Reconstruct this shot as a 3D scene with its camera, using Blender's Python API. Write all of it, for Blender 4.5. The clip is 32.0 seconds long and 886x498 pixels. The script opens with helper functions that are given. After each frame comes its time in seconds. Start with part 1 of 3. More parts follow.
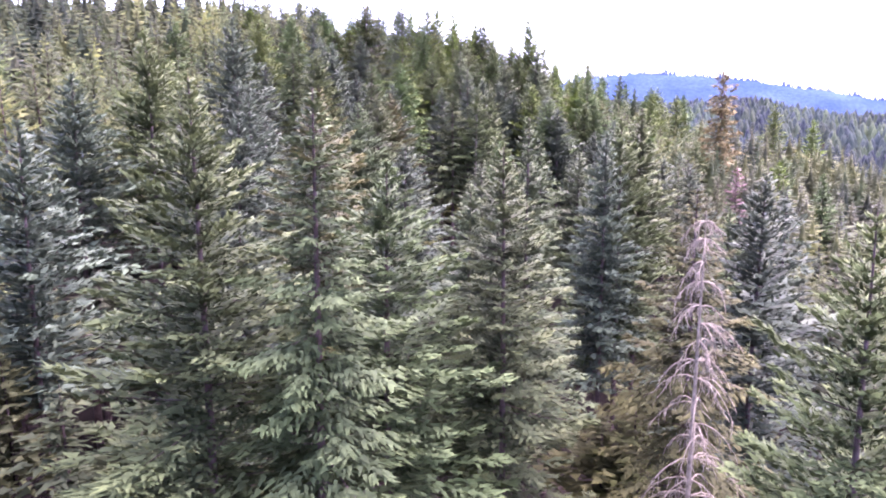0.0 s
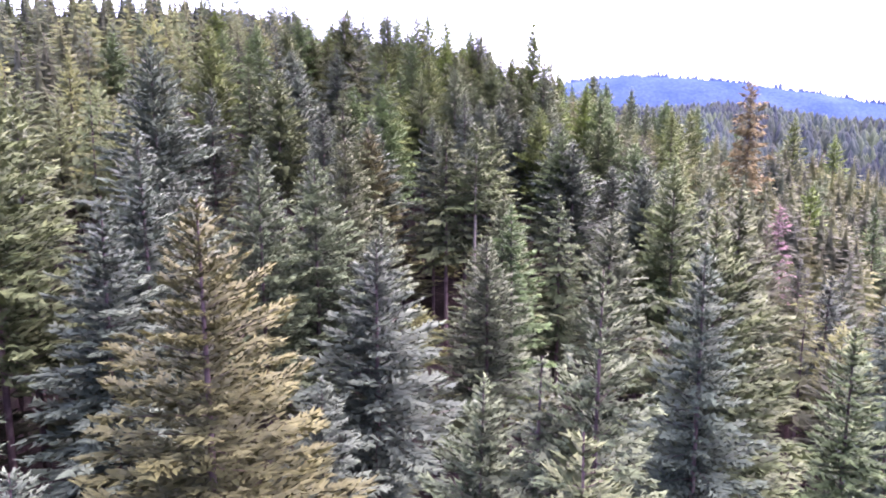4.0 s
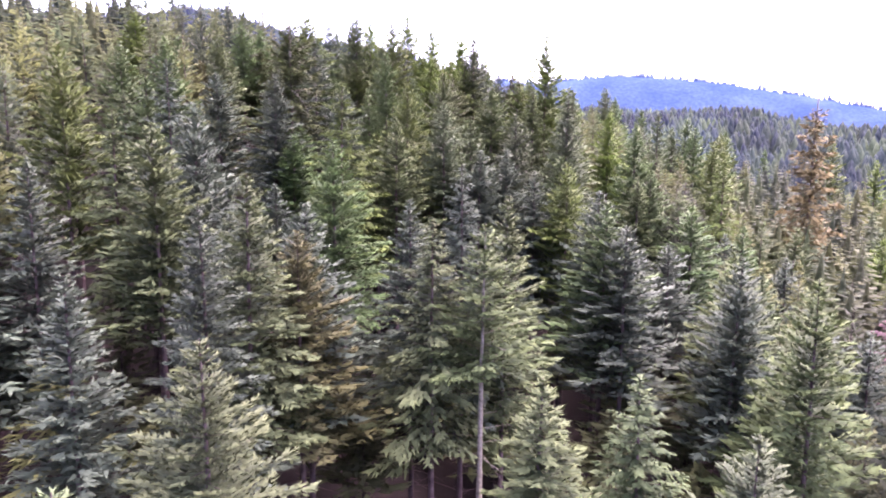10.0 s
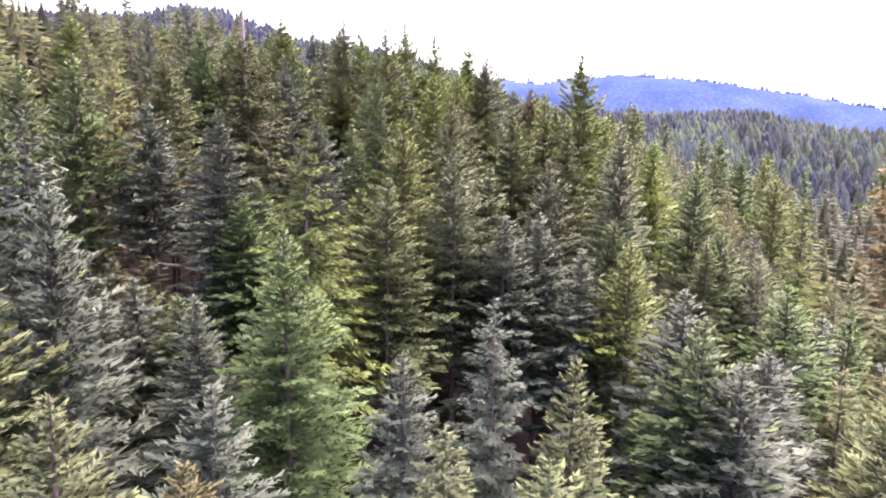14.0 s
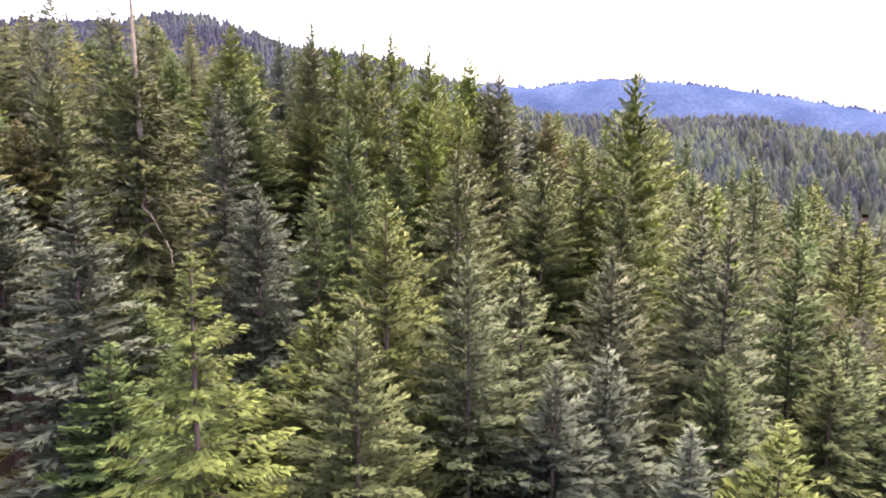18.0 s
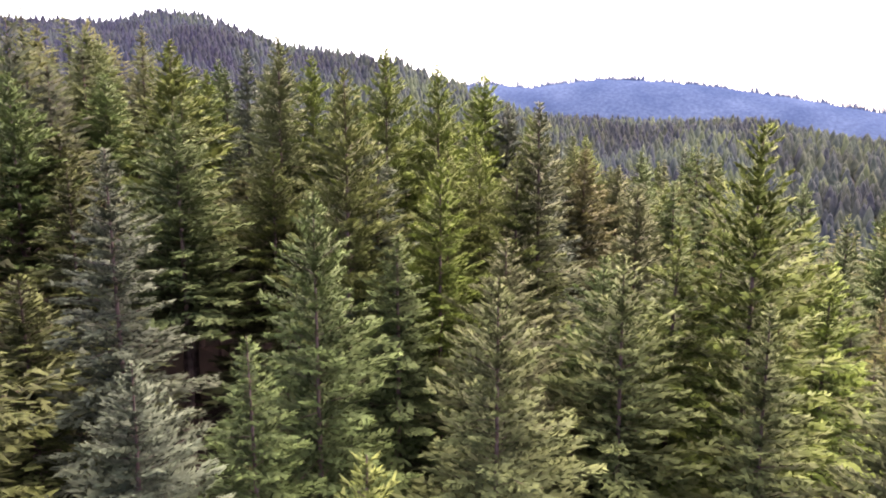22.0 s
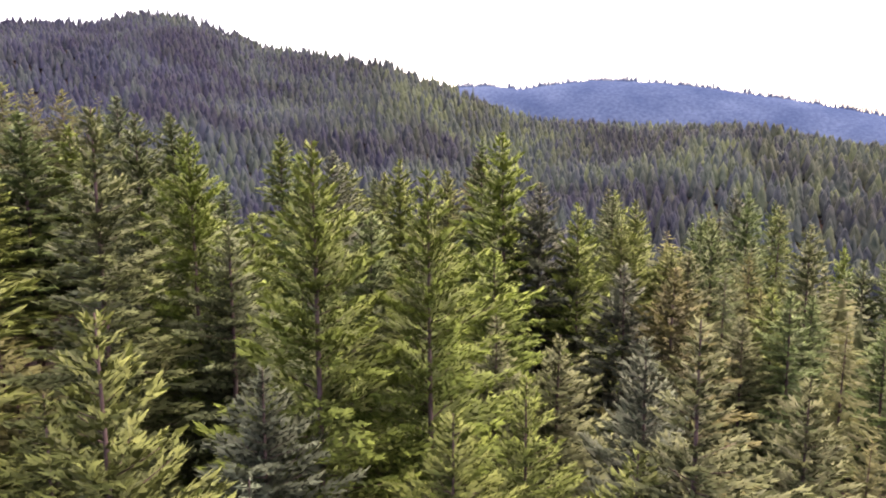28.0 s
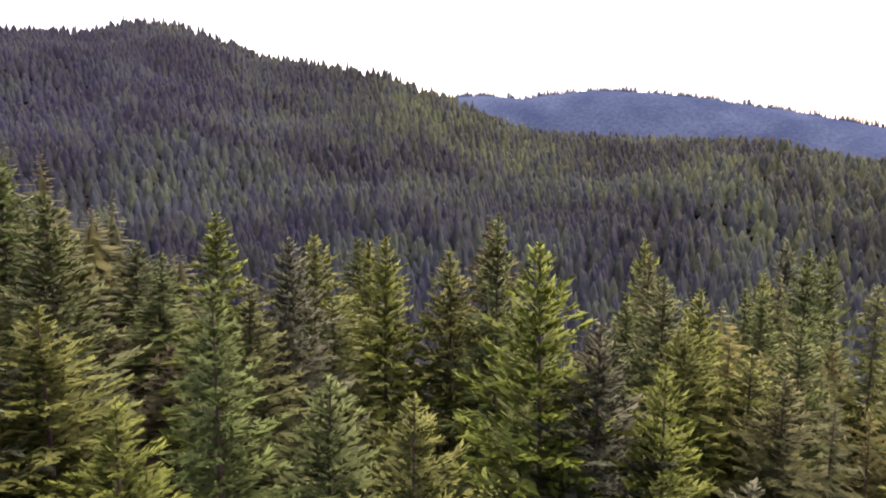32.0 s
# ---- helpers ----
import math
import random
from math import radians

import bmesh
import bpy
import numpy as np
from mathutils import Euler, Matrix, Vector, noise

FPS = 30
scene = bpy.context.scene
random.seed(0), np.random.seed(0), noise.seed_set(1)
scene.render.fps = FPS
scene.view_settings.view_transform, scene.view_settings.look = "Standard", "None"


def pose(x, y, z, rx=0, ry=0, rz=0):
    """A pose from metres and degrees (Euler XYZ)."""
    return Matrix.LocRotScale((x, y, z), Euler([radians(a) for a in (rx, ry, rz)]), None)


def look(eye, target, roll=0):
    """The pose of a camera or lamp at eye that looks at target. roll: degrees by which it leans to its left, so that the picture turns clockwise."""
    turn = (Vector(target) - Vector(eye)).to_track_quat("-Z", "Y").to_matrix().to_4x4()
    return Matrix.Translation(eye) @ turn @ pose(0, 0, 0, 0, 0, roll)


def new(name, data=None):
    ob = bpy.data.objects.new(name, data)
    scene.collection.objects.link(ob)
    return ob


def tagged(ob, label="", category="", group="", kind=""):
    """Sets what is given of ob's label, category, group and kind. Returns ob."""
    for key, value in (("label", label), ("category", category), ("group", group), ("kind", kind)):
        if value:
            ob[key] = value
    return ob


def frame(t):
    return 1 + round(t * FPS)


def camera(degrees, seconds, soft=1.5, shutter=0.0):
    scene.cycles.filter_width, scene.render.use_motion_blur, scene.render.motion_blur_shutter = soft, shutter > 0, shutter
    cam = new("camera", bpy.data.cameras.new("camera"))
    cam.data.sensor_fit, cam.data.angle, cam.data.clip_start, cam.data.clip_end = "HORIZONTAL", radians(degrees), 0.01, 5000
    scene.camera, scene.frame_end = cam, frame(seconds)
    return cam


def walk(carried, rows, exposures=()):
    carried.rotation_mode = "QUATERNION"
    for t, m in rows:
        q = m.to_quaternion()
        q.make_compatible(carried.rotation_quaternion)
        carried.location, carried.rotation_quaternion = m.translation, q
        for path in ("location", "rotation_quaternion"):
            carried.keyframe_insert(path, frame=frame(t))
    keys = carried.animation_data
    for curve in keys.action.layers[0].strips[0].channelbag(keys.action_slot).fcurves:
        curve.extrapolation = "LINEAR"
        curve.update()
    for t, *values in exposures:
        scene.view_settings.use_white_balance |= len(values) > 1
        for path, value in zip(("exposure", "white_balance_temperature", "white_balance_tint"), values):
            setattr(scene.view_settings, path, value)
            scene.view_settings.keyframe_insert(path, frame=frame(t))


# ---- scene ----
cam = camera(68.0, 32.0, soft=2.0)
# seconds, x, y, z, heading, tilt, lean
PATH = [
    (0, 0.000, 0.000, 40.000, -0.000, -8.500, -0.023),
    (0.5, -0.014, 1.896, 40.462, -0.012, -8.402, -0.068),
    (1, -0.052, 3.803, 40.966, -0.094, -8.326, -0.053),
    (1.5, -0.087, 5.715, 41.464, 0.094, -8.344, -0.050),
    (2, -0.114, 7.623, 41.981, 0.233, -8.459, -0.044),
    (2.5, -0.065, 9.550, 42.526, 0.380, -8.449, -0.029),
    (3, 0.005, 11.502, 43.042, 0.484, -8.490, -0.009),
    (3.5, 0.082, 13.476, 43.571, 0.501, -8.439, 0.004),
    (4, 0.107, 15.618, 44.145, 0.685, -8.425, 0.022),
    (4.5, 0.121, 17.751, 44.701, 0.839, -8.508, 0.042),
    (6.5, 0.263, 26.463, 46.710, 1.534, -8.570, 0.138),
    (7, 0.331, 28.491, 47.184, 1.674, -8.568, 0.139),
    (7.5, 0.349, 30.505, 47.682, 1.621, -8.562, 0.139),
    (8, 0.388, 32.551, 48.151, 1.516, -8.545, 0.186),
    (8.5, 0.387, 34.606, 48.633, 1.481, -8.569, 0.261),
    (9, 0.408, 36.660, 49.172, 1.670, -8.560, 0.310),
    (9.5, 0.443, 38.730, 49.751, 2.044, -8.511, 0.323),
    (10, 0.408, 40.765, 50.296, 2.111, -8.602, 0.363),
    (10.5, 0.426, 42.824, 50.793, 2.122, -8.638, 0.425),
    (11, 0.431, 44.840, 51.310, 1.978, -8.601, 0.524),
    (11.5, 0.444, 46.882, 51.825, 1.918, -8.567, 0.610),
    (12, 0.468, 48.988, 52.328, 2.099, -8.646, 0.630),
    (12.5, 0.427, 51.111, 52.907, 2.091, -8.583, 0.658),
    (13, 0.401, 53.209, 53.422, 2.172, -8.671, 0.630),
    (13.5, 0.386, 55.323, 53.936, 2.177, -8.750, 0.584),
    (15.5, 0.408, 64.686, 55.519, 2.130, -8.457, -0.022),
    (16, 0.426, 66.764, 55.947, 2.285, -8.417, -0.031),
    (16.5, 0.389, 68.807, 56.451, 2.428, -8.343, -0.039),
    (17, 0.393, 70.734, 56.944, 2.660, -8.429, -0.065),
    (17.5, 0.372, 72.736, 57.443, 2.766, -8.446, -0.058),
    (18, 0.385, 74.705, 57.945, 2.819, -8.337, -0.019),
    (18.5, 0.345, 76.659, 58.445, 2.808, -8.360, 0.026),
    (19, 0.298, 78.624, 58.960, 2.726, -8.450, 0.078),
    (19.5, 0.237, 80.577, 59.464, 2.651, -8.395, 0.123),
    (20, 0.201, 82.518, 59.928, 2.756, -8.426, 0.130),
    (20.5, 0.185, 84.407, 60.425, 2.943, -8.431, 0.116),
    (21, 0.167, 86.328, 60.913, 3.000, -8.470, 0.089),
    (21.5, 0.151, 88.237, 61.361, 3.021, -8.513, 0.054),
    (22, 0.152, 90.275, 61.870, 3.049, -8.444, 0.007),
    (22.5, 0.185, 92.347, 62.391, 3.161, -8.436, -0.036),
    (23, 0.239, 94.363, 62.920, 3.292, -8.448, -0.049),
    (23.5, 0.245, 96.341, 63.470, 3.450, -8.477, -0.048),
    (24, 0.292, 98.496, 64.009, 3.503, -8.508, -0.032),
    (24.5, 0.333, 100.661, 64.543, 3.551, -8.475, -0.002),
    (25, 0.339, 102.782, 65.065, 3.630, -8.503, 0.018),
    (25.5, 0.417, 104.582, 65.505, 3.573, -8.497, 0.023),
    (27.5, 1.145, 111.448, 67.333, 3.700, -8.440, -0.136),
    (28, 1.261, 113.447, 67.826, 3.752, -8.423, -0.154),
    (28.5, 1.391, 115.436, 68.319, 3.778, -8.442, -0.164),
    (29, 1.531, 117.392, 68.837, 3.906, -8.361, -0.187),
    (29.5, 1.657, 119.464, 69.317, 4.102, -8.318, -0.195),
    (30, 1.781, 121.502, 69.884, 4.065, -7.892, -0.136),
    (30.5, 1.902, 123.388, 70.426, 3.986, -7.749, -0.077),
    (31, 1.981, 125.100, 70.907, 3.900, -7.874, -0.020),
    (31.5, 2.005, 126.628, 71.345, 3.846, -7.868, 0.050),
    (32, 2.068, 127.994, 71.833, 3.901, -7.696, 0.122),
]
walk(cam, [(t, look((x, y, z), (x + math.sin(radians(h)) * math.cos(radians(p)), y + math.cos(radians(h)) * math.cos(radians(p)), z + math.sin(radians(p))), r))
           for t, x, y, z, h, p, r in PATH], [(0, 4.72, 6480, 50), (4, 4.55, 6580, 50), (8, 4.54, 6680, 50), (11, 4.6, 6960, 48), (16, 4.42, 7900, 40), (19, 4.23, 8650, 34), (24, 4.01, 9300, 32), (29, 3.62, 9800, 32), (32, 3.2, 10200, 34)])

# ---- light ----
world = bpy.data.worlds.new("sky")
scene.world = world
world.use_nodes = True
wn, wl = world.node_tree.nodes, world.node_tree.links
sky = wn.new("ShaderNodeTexSky")
sky.sky_type = "NISHITA"
sky.sun_disc = False
SUN_HIGH, SUN_ROUND = radians(72), radians(60)
sky.sun_elevation, sky.sun_rotation = SUN_HIGH, SUN_ROUND
sky.altitude, sky.air_density, sky.dust_density, sky.ozone_density = 600, 1.0, 5.0, 1.0
wn["Background"].inputs["Strength"].default_value = 0.09
wl.new(sky.outputs["Color"], wn["Background"].inputs["Color"])
sun = new("sun", bpy.data.lights.new("sun", "SUN"))
sun.data.energy, sun.data.angle, sun.data.color = 1.5, radians(100), (1.0, 0.97, 0.93)
sun.matrix_world = look((0, 0, 0), (-math.sin(SUN_ROUND) * math.cos(SUN_HIGH), -math.cos(SUN_ROUND) * math.cos(SUN_HIGH), -math.sin(SUN_HIGH)))

# ---- materials ----


def node_material(name, rough=0.8, spec=0.3):
    mat = bpy.data.materials.new(name)
    mat.use_nodes = True
    n, l = mat.node_tree.nodes, mat.node_tree.links
    b = n["Principled BSDF"]
    b.inputs["Roughness"].default_value = rough
    b.inputs["Specular IOR Level"].default_value = spec
    return mat, n, l, b


def noise_ramp(n, l, scale, stops, detail=4.0):
    co = n.new("ShaderNodeTexCoord")
    tex = n.new("ShaderNodeTexNoise")
    tex.inputs["Scale"].default_value, tex.inputs["Detail"].default_value = scale, detail
    l.new(co.outputs["Object"], tex.inputs["Vector"])
    ramp = n.new("ShaderNodeValToRGB")
    while len(ramp.color_ramp.elements) < len(stops):
        ramp.color_ramp.elements.new(0.5)
    for e, (p, c) in zip(ramp.color_ramp.elements, stops):
        e.position, e.color = p, (*c, 1)
    l.new(tex.outputs["Fac"], ramp.inputs["Fac"])
    return tex, ramp


def mixed(n, l, kind, fac, a, b):
    m = n.new("ShaderNodeMix")
    m.data_type, m.blend_type = "RGBA", kind
    if isinstance(fac, float):
        m.inputs[0].default_value = fac
    else:
        l.new(fac, m.inputs[0])
    for s, v in ((m.inputs[6], a), (m.inputs[7], b)):
        if isinstance(v, tuple):
            s.default_value = (*v, 1)
        else:
            l.new(v, s)
    return m.outputs[2]


def let_through(n, l, b, tone, part):
    """Thin needle sprays let part of the light through."""
    thin = n.new("ShaderNodeBsdfTranslucent")
    l.new(tone, thin.inputs["Color"])
    both = n.new("ShaderNodeMixShader")
    both.inputs[0].default_value = part
    l.new(b.outputs[0], both.inputs[1])
    l.new(thin.outputs[0], both.inputs[2])
    l.new(both.outputs[0], n["Material Output"].inputs["Surface"])


def foliage(name, old, young, wide=0.35):
    """Needles: old and young from sprig to sprig, the shade inside the crown painted in, slower changes of tone through
    the crown and from tree to tree.
    """
    mat, n, l, b = node_material(name, 0.7, 0.12)
    geo = n.new("ShaderNodeNewGeometry")
    info = n.new("ShaderNodeObjectInfo")
    tone_attr = n.new("ShaderNodeAttribute")
    tone_attr.attribute_name = "needle_tone"
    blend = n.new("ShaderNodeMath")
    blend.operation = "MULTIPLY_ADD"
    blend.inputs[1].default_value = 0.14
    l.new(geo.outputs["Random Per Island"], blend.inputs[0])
    l.new(tone_attr.outputs["Fac"], blend.inputs[2])
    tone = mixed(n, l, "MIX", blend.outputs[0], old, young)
    tex, ramp = noise_ramp(n, l, 0.55, ((0.3, (0.72, 0.74, 0.76)), (0.7, (1.24, 1.22, 1.16))))
    tone = mixed(n, l, "MULTIPLY", 1.0, tone, ramp.outputs["Color"])
    fine, grain = noise_ramp(n, l, 9.0, ((0.3, (0.82, 0.83, 0.82)), (0.72, (1.17, 1.16, 1.14))), 3.0)
    tone = mixed(n, l, "MULTIPLY", 1.0, tone, grain.outputs["Color"])
    hsv = n.new("ShaderNodeHueSaturation")
    for out, lo, hi in (("Hue", 0.496, 0.512), ("Value", 1 - wide, 1 + wide), ("Saturation", 0.9, 1.08)):
        r = n.new("ShaderNodeMapRange")
        r.inputs["To Min"].default_value, r.inputs["To Max"].default_value = lo, hi
        l.new(info.outputs["Random"], r.inputs["Value"])
        l.new(r.outputs["Result"], hsv.inputs[out])
    l.new(tone, hsv.inputs["Color"])
    l.new(hsv.outputs["Color"], b.inputs["Base Color"])
    let_through(n, l, b, hsv.outputs["Color"], 0.24)
    return mat


def bark(name, dark, light, scale=3.0):
    mat, n, l, b = node_material(name, 0.95, 0.05)
    tex, ramp = noise_ramp(n, l, scale, ((0.3, dark), (0.7, light)), 6.0)
    l.new(ramp.outputs["Color"], b.inputs["Base Color"])
    bump = n.new("ShaderNodeBump")
    bump.inputs["Strength"].default_value, bump.inputs["Distance"].default_value = 0.6, 0.03
    l.new(tex.outputs["Fac"], bump.inputs["Height"])
    l.new(bump.outputs["Normal"], b.inputs["Normal"])
    return mat


NEEDLES = {
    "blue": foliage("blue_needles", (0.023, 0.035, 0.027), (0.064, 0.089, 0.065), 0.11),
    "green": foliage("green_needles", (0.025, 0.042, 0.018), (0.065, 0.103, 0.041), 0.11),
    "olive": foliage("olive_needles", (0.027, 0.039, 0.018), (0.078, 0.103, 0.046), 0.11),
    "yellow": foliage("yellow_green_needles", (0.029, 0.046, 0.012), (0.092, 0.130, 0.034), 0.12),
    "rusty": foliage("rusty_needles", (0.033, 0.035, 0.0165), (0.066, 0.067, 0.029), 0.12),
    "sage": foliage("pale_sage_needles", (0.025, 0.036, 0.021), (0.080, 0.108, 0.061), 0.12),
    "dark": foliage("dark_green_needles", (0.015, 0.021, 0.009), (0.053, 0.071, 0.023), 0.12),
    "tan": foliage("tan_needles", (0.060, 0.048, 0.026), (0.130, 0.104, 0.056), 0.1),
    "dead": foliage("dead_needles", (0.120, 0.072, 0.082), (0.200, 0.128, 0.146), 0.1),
}
# brown darkened to pass for shaded gaps in crowns; only crowd trunks take it
GAP_SHADE = bark("gap_shade_brown", (0.017, 0.012, 0.014), (0.034, 0.025, 0.028))
BARK = bark("bark", (0.034, 0.023, 0.026), (0.090, 0.065, 0.069))
PALE_BARK = bark("weathered_wood", (0.070, 0.062, 0.055), (0.160, 0.145, 0.127), 5.0)


def woods_material(name, stops, scale):
    """Mixed woods: the tone changes from tree to tree and over the hillside."""
    mat, n, l, b = node_material(name, 0.75, 0.15)
    geo = n.new("ShaderNodeAttribute")
    geo.attribute_name = "needle_tone"
    ramp = n.new("ShaderNodeValToRGB")
    while len(ramp.color_ramp.elements) < len(stops):
        ramp.color_ramp.elements.new(0.5)
    for e, (p, c) in zip(ramp.color_ramp.elements, stops):
        e.position, e.color = p, (*c, 1)
    l.new(geo.outputs["Fac"], ramp.inputs["Fac"])
    # broad tone patches; the dark bluish ones paint in shaded hillside folds
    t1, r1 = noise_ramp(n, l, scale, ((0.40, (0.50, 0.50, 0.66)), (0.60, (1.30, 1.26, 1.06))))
    t2, r2 = noise_ramp(n, l, 2.2, ((0.3, (0.8, 0.8, 0.82)), (0.7, (1.2, 1.2, 1.17))), 3.0)
    tone = mixed(n, l, "MULTIPLY", 1.0, ramp.outputs["Color"], r1.outputs["Color"])
    tone = mixed(n, l, "MULTIPLY", 1.0, tone, r2.outputs["Color"])
    l.new(tone, b.inputs["Base Color"])
    let_through(n, l, b, tone, 0.52)
    return mat


NEAR_WOODS = woods_material("mixed_conifer_needles", ((0.0, (0.050, 0.064, 0.052)), (0.3, (0.048, 0.068, 0.038)), (0.6, (0.062, 0.074, 0.040)),
                                                      (0.85, (0.072, 0.086, 0.038)), (1.0, (0.072, 0.072, 0.042))), 0.05)
# the blue of the haze over distance is put into these needle colours
FAR_WOODS = woods_material("hazed_hillside_needles", ((0.0, (0.0088, 0.016, 0.046)), (0.35, (0.0115, 0.023, 0.042)), (0.7, (0.0190, 0.036, 0.038)),
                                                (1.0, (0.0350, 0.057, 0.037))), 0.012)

# ---- the ground ----
LAST = (2.0, 128.0, 72.0)
SLOPE_Y = (-300, 20, 50, 80, 110, 140, 160, 180, 200, 230, 260)
SLOPE_Z = (38, 40, 42.5, 48.6, 57, 64.5, 67.3, 66.5, 60, 45, 32)
# heading in degrees, height of the crest over the camera in parts of its distance, and that distance
CREST_A = (-60, -30, -23.5, -20.8, -17.5, -14.5, -11.5, -7.2, -1.0, 1.8, 5.2, 8.3, 12.3, 17.8, 24, 30, 37, 60)
CREST_E = (0.170, 0.195, 0.192, 0.205, 0.207, 0.186, 0.158, 0.146, 0.132, 0.110, 0.092, 0.066, 0.046, 0.040, 0.038, 0.026, 0.004, -0.03)
CREST_D = (1000, 1000, 1010, 1020, 1020, 1000, 930, 850, 720, 720, 740, 760, 760, 740, 720, 680, 640, 600)


def smooth(a, b, v):
    s = np.clip((v - a) / (b - a), 0, 1)
    return s * s * (3 - 2 * s)


def waves(x, y, size, seed):
    """Soft rolling of the land."""
    x, y = x / size, y / size
    return (np.sin(x * 1.0 + y * 0.6 + seed) + np.sin(-x * 0.7 + y * 1.1 + 2.1 * seed) + 0.6 * np.sin(x * 1.9 - y * 1.4 + 0.7 * seed)
            + 0.4 * np.sin(x * 3.1 + y * 2.7 + 1.3 * seed)) / 3


def canopy(x, y):
    """Height of the treetops over the near slope and over the hills behind the valley."""
    x, y = np.asarray(x, float), np.asarray(y, float)
    near = np.interp(y, SLOPE_Y, SLOPE_Z)
    right = np.clip(x, 0, 40)
    drop = (0.16 * right + 0.005 * right ** 2 + 0.33 * np.clip(x - 40, 0, 400)) * (1 - 0.4 * smooth(140, 185, y))
    near = near - drop + (8 + 5 * smooth(90, 150, y)) * (1 - np.exp(np.clip(x, -200, 0) / 25))
    dx, dy = x - LAST[0], y - LAST[1]
    d, a = np.hypot(dx, dy), np.degrees(np.arctan2(dx, dy))
    cd = np.interp(a, CREST_A, CREST_D)
    cz = LAST[2] + (np.interp(a, CREST_A, CREST_E) * np.cos(np.radians(a - 3.9)) + 0.003) * cd
    s = (d - 230) / (cd - 230)
    z0 = 24 + waves(x, y, 60, 1) * 4
    far = z0 + (cz - z0) * np.clip(s, 0, 1) ** 1.12 + (waves(x, y, 55, 3) * 12 + waves(x, y, 120, 8) * 20) * smooth(0.05, 0.3, s) * smooth(1.0, 0.7, s)
    far = far - np.clip(s - 1, 0, 9) * 220
    w = smooth(105, 220, d) * smooth(80, 58, np.abs(a))
    return near * (1 - w) + np.maximum(far, -200) * w


TALL = 25.0


def stand_height(x, y):
    """Trees are about 25 m tall on the near slope and in the valley, lower up on the hills."""
    return TALL - 9.0 * smooth(200, 400, np.hypot(np.asarray(x, float) - LAST[0], np.asarray(y, float) - LAST[1]))


def ground_at(x, y):
    return canopy(x, y) - stand_height(x, y)


def link_mesh(name, verts, faces, material, needle_tone=None, normals=None, inner=None):
    me = bpy.data.meshes.new(name)
    verts, faces = np.asarray(verts, np.float32), np.asarray(faces, np.int32)
    k = faces.shape[1]
    me.vertices.add(len(verts))
    me.vertices.foreach_set("co", verts.ravel())
    me.loops.add(faces.size)
    me.loops.foreach_set("vertex_index", faces.ravel())
    me.polygons.add(len(faces))
    me.polygons.foreach_set("loop_start", np.arange(0, faces.size, k, dtype=np.int32))
    me.polygons.foreach_set("loop_total", np.full(len(faces), k, np.int32))
    me.update(calc_edges=True)
    if needle_tone is not None:
        me.attributes.new("needle_tone", "FLOAT", "POINT").data.foreach_set("value", np.asarray(needle_tone, np.float32))
    if normals is not None:
        me.polygons.foreach_set("use_smooth", np.ones(len(faces), bool))
        me.normals_split_custom_set_from_vertices(normals)
    me.materials.append(material)
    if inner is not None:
        me.materials.append(GAP_SHADE)
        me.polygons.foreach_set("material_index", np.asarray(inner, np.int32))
    return me


def sheet(nx, ny, place):
    """A grid of quads; place(u, v) gives x, y, z over 0..1."""
    u, v = np.meshgrid(np.linspace(0, 1, nx), np.linspace(0, 1, ny))
    pts = np.stack(place(u.ravel(), v.ravel()), 1)
    i = (np.arange(nx - 1)[None] + nx * np.arange(ny - 1)[:, None]).ravel()
    return pts, np.stack([i, i + 1, i + nx + 1, i + nx], 1)


# near-black: the shade under the trees is put into the floor's colour
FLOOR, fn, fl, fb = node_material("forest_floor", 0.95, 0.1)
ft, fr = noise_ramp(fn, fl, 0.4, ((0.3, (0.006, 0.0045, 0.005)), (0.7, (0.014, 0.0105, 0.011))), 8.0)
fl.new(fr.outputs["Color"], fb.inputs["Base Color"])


def whole_ground(u, v):
    """One sheet, fine near the path and coarse far off, that reaches the horizon."""
    a, b = u * 2 - 1, v * 2 - 1
    x = 5 + 420 * a + 4080 * a ** 5
    y = 130 + 500 * b + 4000 * b ** 5
    d = np.hypot(x - LAST[0], y - LAST[1])
    return x, y, ground_at(x, y) * smooth(2600, 1500, d) - 150 * smooth(1300, 2600, d)


tagged(new("ground", link_mesh("ground", *sheet(221, 221, whole_ground), FLOOR)), "needle-covered forest floor on a rising hillside, coloured dark for tree shade", "ground", kind="structure")

# the ridge beyond the valley; its blue is haze put into the base colour
RIDGE, rn, rl, rb = node_material("haze_blue_ridge", 0.9, 0.0)
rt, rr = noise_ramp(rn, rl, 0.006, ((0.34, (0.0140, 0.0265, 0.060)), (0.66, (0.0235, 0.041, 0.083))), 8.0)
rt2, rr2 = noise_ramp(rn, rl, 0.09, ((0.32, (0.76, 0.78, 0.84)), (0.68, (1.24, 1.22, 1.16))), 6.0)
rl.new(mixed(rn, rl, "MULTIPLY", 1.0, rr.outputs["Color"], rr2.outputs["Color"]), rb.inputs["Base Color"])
RIDGE_A = (-40, -10, 3.7, 7.6, 10.5, 16.2, 21.4, 26, 31.8, 36.6, 40, 60)
RIDGE_E = (0.05, 0.06, 0.100, 0.102, 0.098, 0.111, 0.107, 0.098, 0.081, 0.062, 0.050, 0.02)


def ridge_height(a):
    return np.interp(a, RIDGE_A, RIDGE_E) * np.cos(np.radians(a - 3.9)) - 0.008


